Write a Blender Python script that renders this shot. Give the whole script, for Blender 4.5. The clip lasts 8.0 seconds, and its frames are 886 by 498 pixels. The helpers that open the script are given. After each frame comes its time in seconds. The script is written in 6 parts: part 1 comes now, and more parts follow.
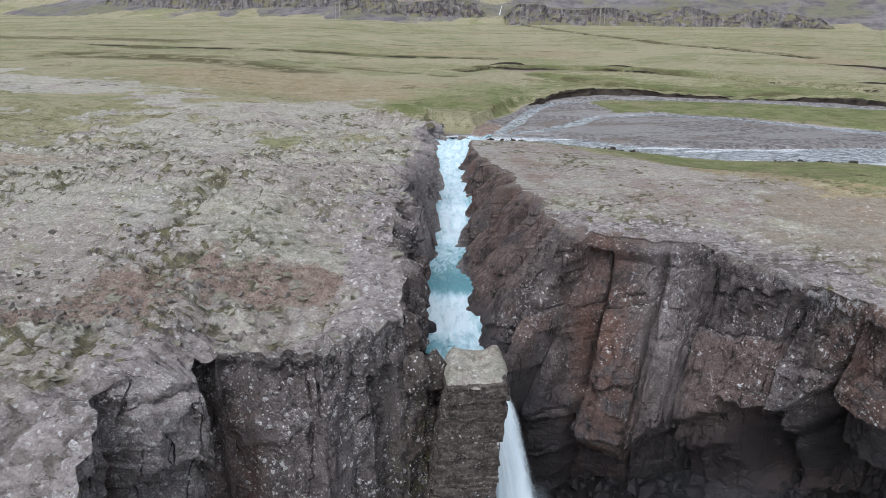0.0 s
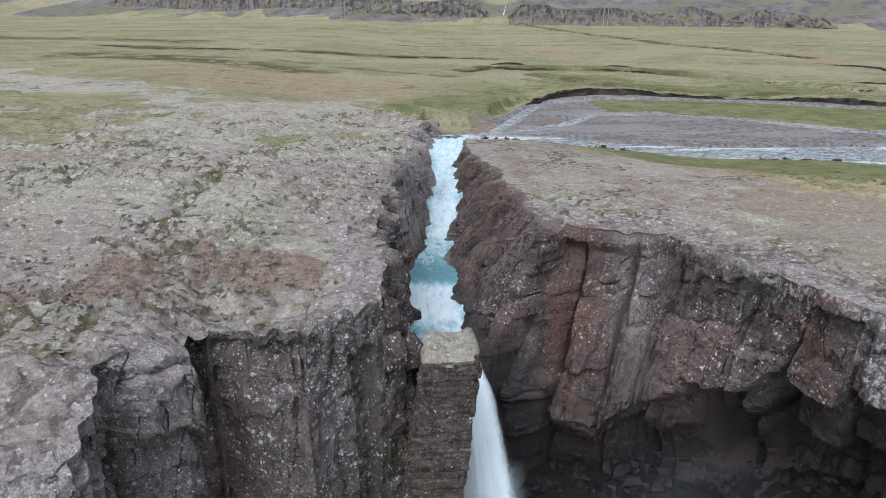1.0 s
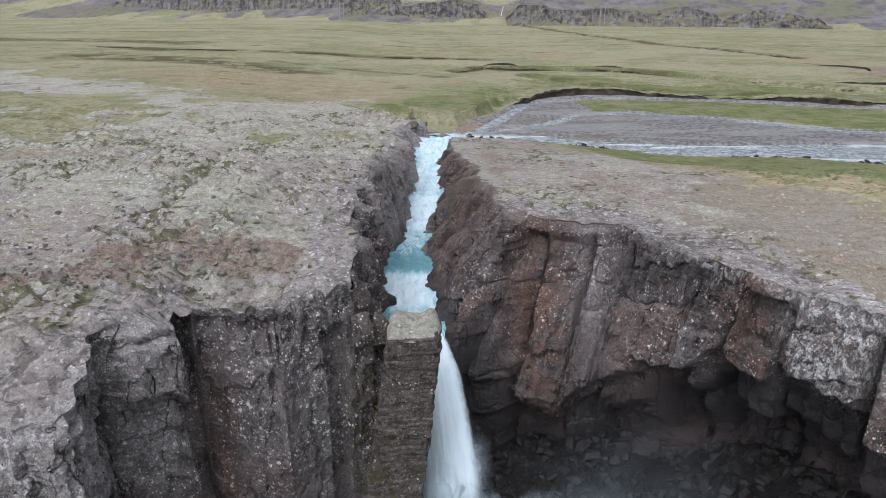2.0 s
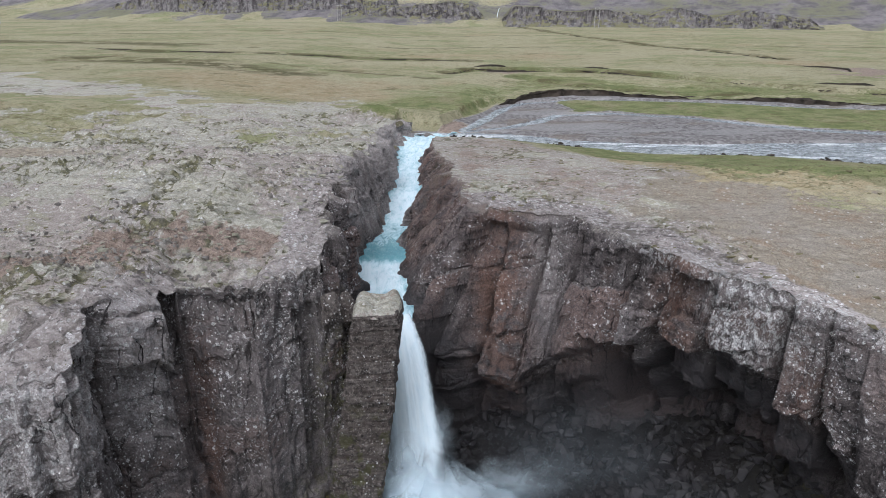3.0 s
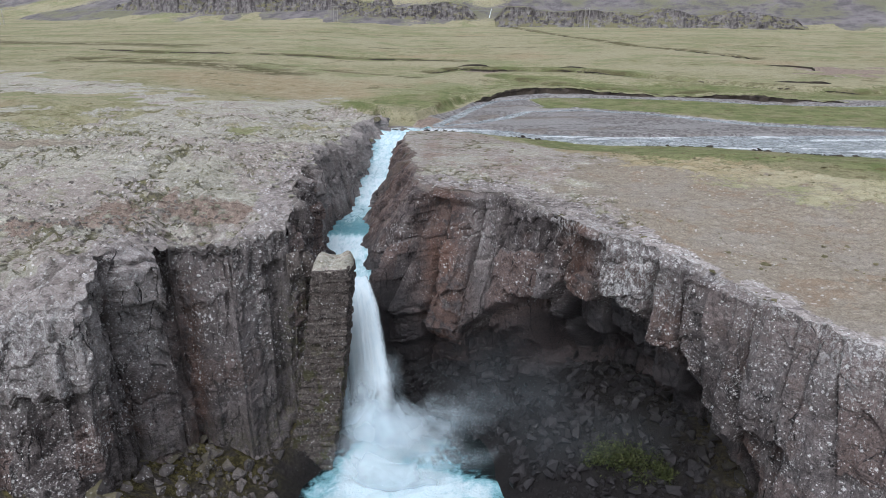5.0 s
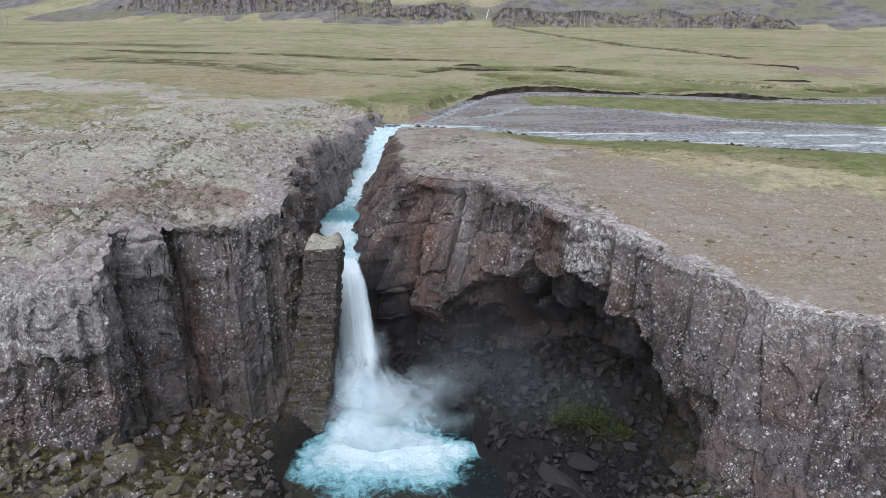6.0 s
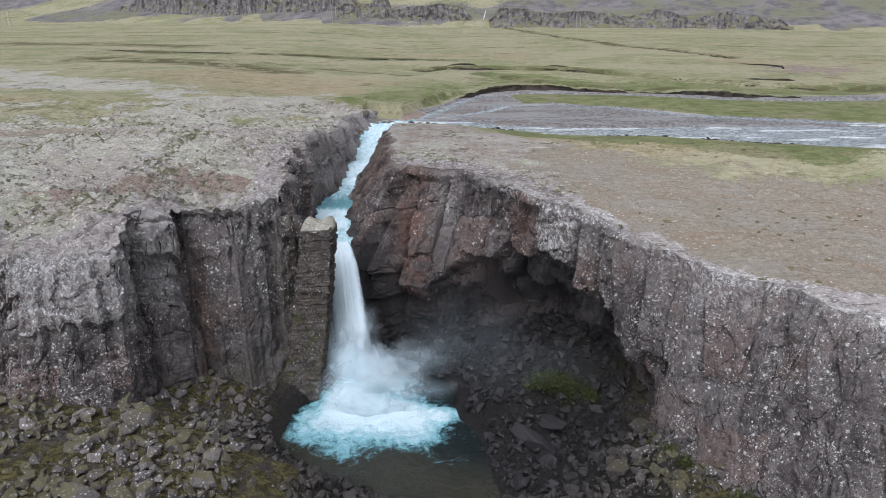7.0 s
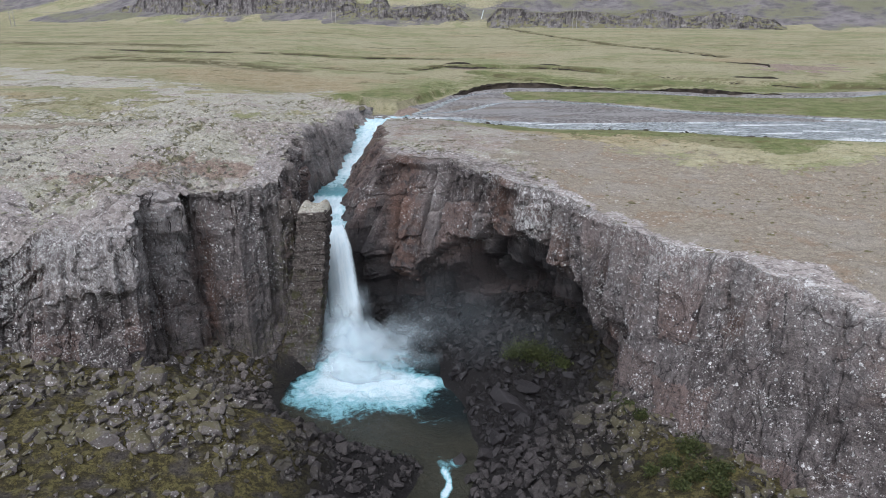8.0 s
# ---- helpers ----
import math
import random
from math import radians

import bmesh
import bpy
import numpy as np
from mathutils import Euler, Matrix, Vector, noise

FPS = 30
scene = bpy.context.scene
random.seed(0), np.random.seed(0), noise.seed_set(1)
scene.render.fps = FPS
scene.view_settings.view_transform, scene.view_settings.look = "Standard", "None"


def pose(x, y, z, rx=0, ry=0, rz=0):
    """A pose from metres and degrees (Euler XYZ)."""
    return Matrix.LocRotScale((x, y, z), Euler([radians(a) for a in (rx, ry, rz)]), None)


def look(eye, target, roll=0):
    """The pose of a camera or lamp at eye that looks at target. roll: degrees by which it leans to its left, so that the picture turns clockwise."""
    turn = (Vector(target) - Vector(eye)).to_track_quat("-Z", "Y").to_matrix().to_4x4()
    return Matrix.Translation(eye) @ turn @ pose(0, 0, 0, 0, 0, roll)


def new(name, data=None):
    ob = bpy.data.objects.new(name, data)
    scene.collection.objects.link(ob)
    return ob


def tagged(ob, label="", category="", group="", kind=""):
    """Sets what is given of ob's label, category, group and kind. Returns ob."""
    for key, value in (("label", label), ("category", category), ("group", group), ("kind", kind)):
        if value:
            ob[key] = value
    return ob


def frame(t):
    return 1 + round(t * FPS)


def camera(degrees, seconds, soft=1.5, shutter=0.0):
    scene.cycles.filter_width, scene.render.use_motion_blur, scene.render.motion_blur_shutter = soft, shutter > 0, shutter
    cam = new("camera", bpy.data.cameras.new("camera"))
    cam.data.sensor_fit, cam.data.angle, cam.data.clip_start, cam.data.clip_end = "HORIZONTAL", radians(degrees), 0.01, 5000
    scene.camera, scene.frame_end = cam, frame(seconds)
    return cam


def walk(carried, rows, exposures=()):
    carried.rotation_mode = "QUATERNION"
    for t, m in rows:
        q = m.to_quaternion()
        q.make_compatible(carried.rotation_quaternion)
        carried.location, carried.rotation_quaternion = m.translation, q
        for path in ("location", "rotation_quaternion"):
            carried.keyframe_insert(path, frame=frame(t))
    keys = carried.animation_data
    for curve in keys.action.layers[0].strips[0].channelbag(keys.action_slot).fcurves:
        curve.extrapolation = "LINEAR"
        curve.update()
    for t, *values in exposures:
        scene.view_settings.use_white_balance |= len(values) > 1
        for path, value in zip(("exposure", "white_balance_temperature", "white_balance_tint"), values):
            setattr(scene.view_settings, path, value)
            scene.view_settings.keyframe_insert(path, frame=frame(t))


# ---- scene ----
# ---- camera ----
cam = camera(65.0, 8.0, 0.75)
METRES, EYE, TILT, LEAN, TURN = 40.0, 13.0, -19.5, 0.0, 0.0
ROWS = [
    (0.0, 0.0, 0.0, 0.0, 0.0, 0.0, -0.0),
    (0.5, 0.0143, -0.0258, -0.0057, 0.37, -0.01, -0.1),
    (1.0, 0.0366, -0.0607, -0.014, 0.52, -0.01, -0.12),
    (1.5, 0.0605, -0.099, -0.0228, 0.61, -0.02, -0.11),
    (3.0, 0.1513, -0.2506, -0.052, 0.75, 0.01, -0.01),
    (3.5, 0.1816, -0.3048, -0.0645, 0.82, -0.01, -0.03),
    (4.0, 0.2129, -0.3662, -0.0782, 0.85, -0.03, 0.02),
    (4.5, 0.2378, -0.424, -0.0933, 0.83, -0.05, 0.03),
    (6.0, 0.3038, -0.6152, -0.1488, 0.89, -0.04, 0.1),
    (6.5, 0.3227, -0.6786, -0.1684, 0.92, -0.01, 0.1),
    (7.0, 0.3424, -0.7486, -0.191, 0.92, -0.01, 0.12),
    (7.5, 0.3605, -0.8138, -0.2135, 0.94, -0.02, 0.12),
    (8.0, 0.3798, -0.8852, -0.2382, 0.96, 0.01, 0.13),
]
walk(cam, [(t, pose(0, 0, EYE, TILT, LEAN, TURN) @ pose(METRES * x, METRES * y, METRES * z, 90 + pitch, roll, yaw)) for t, x, y, z, yaw, pitch, roll in ROWS],
     [(0.0, -0.16, 5720, 10), (8.0, -0.16, 5720, 10)])

# ---- light: an overcast sky and a very wide, weak sun ----
world = bpy.data.worlds.new("overcast")
scene.world = world
world.use_nodes = True
wn, wl = world.node_tree.nodes, world.node_tree.links
sky = wn.new("ShaderNodeTexSky")
sky.sky_type, sky.sun_disc = "NISHITA", False
sky.sun_elevation, sky.sun_rotation = radians(48), radians(200)
sky.air_density, sky.dust_density, sky.ozone_density = 1.0, 6.0, 1.0
grey = wn.new("ShaderNodeHueSaturation")
grey.inputs["Saturation"].default_value = 0.25
wl.new(sky.outputs[0], grey.inputs["Color"])
wl.new(grey.outputs[0], wn["Background"].inputs["Color"])
wn["Background"].inputs["Strength"].default_value = 0.125
sun = new("sun", bpy.data.lights.new("sun", "SUN"))
sun.data.energy, sun.data.angle, sun.data.color = 1.5, radians(70), (1.0, 0.97, 0.93)
sun.matrix_world = look((-4, -16, 60), (0, 0, 0))


# ---- noise in numpy ----
def hashed(i, j, k, seed=0):
    n = (i.astype(np.int64) * 73856093) ^ (j.astype(np.int64) * 19349663) ^ (k.astype(np.int64) * 83492791) ^ (seed * 2654435)
    n = (n ^ (n >> 13)) * 1274126177
    n = (n ^ (n >> 16)) & 0x7FFFFFFF
    n = (n * 48271) % 2147483647
    return n / 2147483647.0


def vnoise(x, y, z, seed=0):
    """Smooth value noise, -1 to 1."""
    x, y, z = np.broadcast_arrays(np.asarray(x, float), np.asarray(y, float), np.asarray(z, float))
    i, j, k = np.floor(x), np.floor(y), np.floor(z)
    u, v, w = x - i, y - j, z - k
    u, v, w = u * u * (3 - 2 * u), v * v * (3 - 2 * v), w * w * (3 - 2 * w)
    total = 0
    for a in (0, 1):
        for b in (0, 1):
            for c in (0, 1):
                total = total + hashed(i + a, j + b, k + c, seed) * (u if a else 1 - u) * (v if b else 1 - v) * (w if c else 1 - w)
    return total * 2 - 1


def fbm(x, y, z=0.0, octaves=4, seed=0):
    total, amp = 0, 0.5
    for o in range(octaves):
        f = 2.03 ** o
        total = total + amp * vnoise(np.asarray(x) * f + 17.3 * o, np.asarray(y) * f - 9.1 * o, np.asarray(z) * f + 5.7 * o, seed + o)
        amp *= 0.5
    return total


def sstep(v, a, b):
    t = np.clip((v - a) / (b - a), 0, 1)
    return t * t * (3 - 2 * t)


def bump2(x, y, cx, cy, rx, ry):
    return np.exp(-(((x - cx) / rx) ** 2 + ((y - cy) / ry) ** 2))


def plates(x, y, size, seed):
    """Cracked sheets: for each point its plate's number and the metres to the plate's edge."""
    u, v = x / (1.7 * size) + 0.35 * fbm(x * 0.5 / size, y * 0.5 / size, 0, 3, seed), y / size + 0.35 * fbm(x * 0.5 / size, y * 0.5 / size, 7, 3, seed + 1)
    iu, iv = np.floor(u), np.floor(v)
    d1, d2, best = np.full(u.shape, 9.0), np.full(u.shape, 9.0), np.zeros(u.shape)
    for a in (-1, 0, 1):
        for b in (-1, 0, 1):
            ci, cj = iu + a, iv + b
            dd = np.hypot(ci + 0.15 + 0.7 * hashed(ci, cj, 0 * ci, seed) - u, cj + 0.15 + 0.7 * hashed(ci, cj, 0 * ci + 1, seed) - v)
            closer = dd < d1
            d2 = np.where(closer, d1, np.minimum(d2, dd))
            best = np.where(closer, hashed(ci, cj, 0 * ci + 2, seed), best)
            d1 = np.where(closer, dd, d1)
    return best, (d2 - d1) * size * 0.5


def facets(u, v, size, seed, stretch=1.0):
    """Broken rock: cells that are tilted planes. Their height, about -1 to 1, and the metres to the cell's edge."""
    a = u / (size * stretch) + 0.22 * fbm(u * 0.6 / size, v * 0.6 / size, 1.0, 2, seed)
    b = v / size + 0.22 * fbm(u * 0.6 / size, v * 0.6 / size, 5.0, 2, seed + 1)
    ia, ib = np.floor(a), np.floor(b)
    d1, d2, best = np.full(a.shape, 9.0), np.full(a.shape, 9.0), np.zeros(a.shape)
    for i in (-1, 0, 1):
        for j in (-1, 0, 1):
            ci, cj = ia + i, ib + j
            da, db = a - ci - 0.1 - 0.8 * hashed(ci, cj, 0 * ci, seed), b - cj - 0.1 - 0.8 * hashed(ci, cj, 0 * ci + 1, seed)
            dd = np.hypot(da, db)
            face = hashed(ci, cj, 0 * ci + 2, seed) - 0.5 + 1.3 * (hashed(ci, cj, 0 * ci + 3, seed) - 0.5) * da + 1.3 * (hashed(ci, cj, 0 * ci + 4, seed) - 0.5) * db
            closer = dd < d1
            d2 = np.where(closer, d1, np.minimum(d2, dd))
            best, d1 = np.where(closer, face, best), np.where(closer, dd, d1)
    return 2 * best, (d2 - d1) * size * 0.5


def curve_of(pts):
    a = np.array(pts, float)
    return lambda x: np.interp(x, a[:, 0], a[:, 1])


# ---- mesh helpers ----
def mesh_np(name, verts, faces, material, smooth=True):
    """A mesh object from arrays of vertices and of triangles or quads."""
    me = bpy.data.meshes.new(name)
    n, m, c = len(verts), len(faces), faces.shape[1]
    me.vertices.add(n)
    me.vertices.foreach_set("co", np.asarray(verts, np.float32).ravel())
    me.loops.add(m * c)
    me.loops.foreach_set("vertex_index", np.asarray(faces, np.int32).ravel())
    me.polygons.add(m)
    me.polygons.foreach_set("loop_start", np.arange(0, m * c, c, dtype=np.int32))
    me.polygons.foreach_set("use_smooth", np.full(m, smooth))
    me.update(calc_edges=True)
    me.validate()
    me.materials.append(material)
    return new(name, me)


def mask(ob, name, values):
    a = ob.data.attributes.new(name, "FLOAT", "POINT")
    a.data.foreach_set("value", np.asarray(values, np.float32).ravel())


def grid_faces(rows, cols):
    i = (np.arange(rows - 1)[:, None] * cols + np.arange(cols - 1)[None, :]).ravel()
    return np.stack([i, i + 1, i + cols + 1, i + cols], 1)


def part(name, bm, material, parent, label="", smooth=False):
    me = bpy.data.meshes.new(name)
    bm.to_mesh(me)
    bm.free()
    for p in me.polygons:
        p.use_smooth = smooth
    me.materials.append(material)
    ob = new(name, me)
    ob.parent = parent
    return tagged(ob, label)


# ---- materials ----
def graph(name):
    m = bpy.data.materials.new(name)
    m.use_nodes = True
    return m, m.node_tree.nodes, m.node_tree.links, m.node_tree.nodes["Principled BSDF"]


class Nodes:
    """Short calls for the nodes that the materials share."""

    def __init__(self, name):
        self.m, self.n, self.l, self.p = graph(name)
        self.co = self.n.new("ShaderNodeNewGeometry").outputs["Position"]

    def put(self, socket, value):
        if isinstance(value, (int, float)):
            socket.default_value = value
        elif isinstance(value, tuple):
            socket.default_value = (*value, 1.0) if len(value) == 3 and len(socket.default_value) == 4 else value
        else:
            self.l.new(value, socket)

    def scaled(self, sx, sy, sz):
        v = self.n.new("ShaderNodeVectorMath")
        v.operation = "MULTIPLY"
        self.l.new(self.co, v.inputs[0])
        v.inputs[1].default_value = (sx, sy, sz)
        return v.outputs[0]

    def noise(self, scale, detail=4.0, rough=0.55, warp=0.0, co=None):
        t = self.n.new("ShaderNodeTexNoise")
        self.l.new(co or self.co, t.inputs["Vector"])
        t.inputs["Scale"].default_value, t.inputs["Detail"].default_value = scale, detail
        t.inputs["Roughness"].default_value, t.inputs["Distortion"].default_value = rough, warp
        return t.outputs["Fac"]

    def cells(self, scale, feature="F1", co=None, out="Distance"):
        t = self.n.new("ShaderNodeTexVoronoi")
        t.feature = feature
        self.l.new(co or self.co, t.inputs["Vector"])
        t.inputs["Scale"].default_value = scale
        return t.outputs[out]

    def step(self, v, a, b, lo=0.0, hi=1.0):
        t = self.n.new("ShaderNodeMapRange")
        t.interpolation_type = "SMOOTHSTEP"
        self.put(t.inputs["Value"], v)
        for key, val in (("From Min", a), ("From Max", b), ("To Min", lo), ("To Max", hi)):
            self.put(t.inputs[key], val)
        return t.outputs[0]

    def mix(self, fac, a, b):
        t = self.n.new("ShaderNodeMix")
        t.data_type = "RGBA"
        self.put(t.inputs[0], fac)
        self.put(t.inputs[6], a)
        self.put(t.inputs[7], b)
        return t.outputs[2]

    def times(self, colour, value):
        """The colour scaled by a value."""
        t = self.n.new("ShaderNodeVectorMath")
        t.operation = "SCALE"
        self.l.new(colour, t.inputs[0])
        self.put(t.inputs["Scale"], value)
        return t.outputs[0]

    def math(self, op, a, b=0.0):
        t = self.n.new("ShaderNodeMath")
        t.operation = op
        self.put(t.inputs[0], a)
        self.put(t.inputs[1], b)
        return t.outputs[0]

    def attr(self, name):
        t = self.n.new("ShaderNodeAttribute")
        t.attribute_name = name
        return t.outputs["Fac"]

    def axis(self, i, vector=None):
        t = self.n.new("ShaderNodeSeparateXYZ")
        self.l.new(vector or self.co, t.inputs[0])
        return t.outputs[i]

    def bump(self, height, distance, strength=1.0, normal=None):
        t = self.n.new("ShaderNodeBump")
        self.put(t.inputs["Height"], height)
        t.inputs["Distance"].default_value, t.inputs["Strength"].default_value = distance, strength
        if normal:
            self.l.new(normal, t.inputs["Normal"])
        return t.outputs[0]

    def done(self, colour, rough=0.9, normal=None, specular=0.3):
        self.put(self.p.inputs["Base Color"], colour)
        self.put(self.p.inputs["Roughness"], rough)
        self.p.inputs["Specular IOR Level"].default_value = specular
        if normal:
            self.l.new(normal, self.p.inputs["Normal"])
        return self.m


def cliff_material():
    g = Nodes("basalt_cliff")
    mid, fine = g.noise(0.9, 5, 0.6), g.noise(7.0, 6, 0.7)
    grain, speck = g.noise(13.0, 4, 0.75), g.noise(5.0, 7, 0.8)
    streak = g.noise(1.0, 5, 0.6, co=g.scaled(1.5, 1.5, 0.22))
    c = g.mix(g.step(mid, 0.38, 0.64), (0.09, 0.074, 0.07), (0.21, 0.179, 0.17))
    c = g.mix(g.step(streak, 0.52, 0.66, 0.0, 0.75), c, (0.045, 0.037, 0.037))
    rust = g.math("MULTIPLY", g.step(g.noise(0.16, 3), 0.52, 0.66), g.step(g.noise(0.5, 4), 0.42, 0.6))
    c = g.mix(g.math("MULTIPLY", rust, 0.7), c, (0.16, 0.09, 0.064))
    tone = g.attr("tone")
    c = g.mix(g.math("MULTIPLY", g.step(tone, 0.78, 0.84), g.step(mid, 0.3, 0.5, 0.4, 0.9)), c, (0.155, 0.088, 0.067))
    c = g.mix(g.step(tone, 0.3, 0.0, 0.0, 0.35), c, (0.05, 0.043, 0.042))
    c = g.mix(g.step(tone, 0.45, 0.62, 0.0, 0.3), c, (0.27, 0.24, 0.235))
    c = g.mix(g.step(speck, 0.54, 0.58, 0.0, 0.5), c, (0.29, 0.25, 0.238))
    c = g.mix(g.step(g.noise(4.5, 6, 0.75, 0.5), 0.55, 0.585, 0.0, 0.7), c, (0.03, 0.025, 0.025))
    # thin upright cracks and level partings
    bent = g.n.new("ShaderNodeVectorMath")
    bent.operation = "ADD"
    g.l.new(g.scaled(1.0, 1.0, 0.2), bent.inputs[0])
    warp = g.n.new("ShaderNodeTexNoise")
    g.l.new(g.co, warp.inputs["Vector"])
    warp.inputs["Scale"].default_value, warp.inputs["Detail"].default_value = 0.55, 3.0
    g.l.new(warp.outputs["Color"], bent.inputs[1])
    crack = g.math("MULTIPLY", g.step(g.cells(0.85, "DISTANCE_TO_EDGE", bent.outputs[0]), 0.035, 0.008), g.step(g.noise(0.6, 3), 0.5, 0.6))
    level = g.noise(1.0, 5, 0.65, 0.15, g.scaled(0.35, 0.35, 5.0))
    part_line = g.math("MULTIPLY", g.step(level, 0.56, 0.62), g.step(g.noise(0.35, 3), 0.42, 0.58))
    c = g.mix(g.math("MULTIPLY", part_line, 0.5), c, (0.03, 0.025, 0.025))
    c = g.mix(g.math("MULTIPLY", crack, 0.85), c, (0.016, 0.013, 0.013))
    moss = g.math("MULTIPLY", g.attr("moss"), g.step(g.noise(1.6, 5), 0.42, 0.6))
    c = g.mix(moss, c, g.mix(g.step(fine, 0.4, 0.6), (0.045, 0.042, 0.018), (0.12, 0.115, 0.035)))
    spread = g.noise(0.45, 5, 0.7)
    spots = g.math("MULTIPLY", g.step(g.math("ADD", g.cells(1.9), g.math("MULTIPLY", g.noise(5.0, 5, 0.75), 0.9)), 0.66, 0.6), g.step(g.cells(1.9, out="Color"), 0.42, 0.45))
    small = g.math("MULTIPLY", g.step(g.math("ADD", g.cells(4.6), g.math("MULTIPLY", g.noise(10.0, 4, 0.75), 0.9)), 0.7, 0.62), g.step(g.cells(4.6, out="Color"), 0.42, 0.46))
    tiny = g.math("MULTIPLY", g.step(g.noise(11.0, 3, 0.7), 0.6, 0.65), g.step(g.noise(0.8, 4, 0.7), 0.42, 0.54))
    spots = g.math("MULTIPLY", g.math("MAXIMUM", spots, g.math("MAXIMUM", small, g.math("MULTIPLY", tiny, 0.6))), g.step(g.math("ADD", spread, g.math("MULTIPLY", g.math("SUBTRACT", g.attr("lichen"), 0.9), 0.22)), 0.46, 0.54))
    blots = g.math("MULTIPLY", g.step(g.noise(5.0, 6, 0.75), 0.57, 0.62), g.step(g.noise(0.33, 4, 0.6), 0.48, 0.58))
    spots = g.math("MULTIPLY", g.math("MAXIMUM", spots, blots), g.attr("lichen"))
    crust = g.math("MULTIPLY", g.attr("crust"), g.step(g.noise(2.4, 7, 0.8, 0.3, g.scaled(1.2, 1.2, 0.7)), 0.5, 0.56))
    spots = g.math("MAXIMUM", spots, g.math("MULTIPLY", crust, 0.85))
    c = g.mix(spots, c, (0.66, 0.64, 0.62))
    top = g.math("MULTIPLY", g.attr("top"), g.step(fine, 0.3, 0.6))
    c = g.mix(top, c, (0.3, 0.265, 0.235))
    c = g.mix(g.math("MULTIPLY", g.attr("pale"), 0.7), c, (0.37, 0.325, 0.31))
    worn = g.math("MULTIPLY", g.step(g.attr("pale"), 0.3, 0.9), g.step(g.noise(3.2, 7, 0.8), 0.46, 0.56))
    c = g.mix(g.math("MULTIPLY", worn, 0.45), c, (0.56, 0.525, 0.51))
    c = g.mix(g.math("MULTIPLY", g.math("MULTIPLY", crack, g.attr("pale")), 0.8), c, (0.05, 0.042, 0.042))
    iron = g.math("MULTIPLY", g.attr("rust"), g.step(g.noise(0.9, 6, 0.7), 0.38, 0.54))
    c = g.mix(g.math("MULTIPLY", iron, 0.85), c, g.mix(mid, (0.1, 0.056, 0.045), (0.23, 0.13, 0.092)))
    c = g.mix(g.math("MULTIPLY", spots, 0.9), c, (0.68, 0.66, 0.64))
    c = g.times(c, g.step(grain, 0.34, 0.66, 0.66, 1.4))
    # spray-wet rock, and the recess's shade put into the same dark colour
    wet_shade = g.attr("wet_shade")
    c = g.mix(g.math("MULTIPLY", wet_shade, 0.8), c, (0.04, 0.037, 0.039))
    h = g.math("ADD", g.math("MULTIPLY", g.noise(4.5, 7, 0.72), 0.55), g.math("MULTIPLY", grain, 0.14))
    h = g.math("SUBTRACT", h, g.math("ADD", g.math("MULTIPLY", crack, 0.3), g.math("MULTIPLY", part_line, 0.15)))
    return g.done(c, g.step(wet_shade, 0.0, 1.0, 0.9, 0.5), g.bump(h, 0.4))


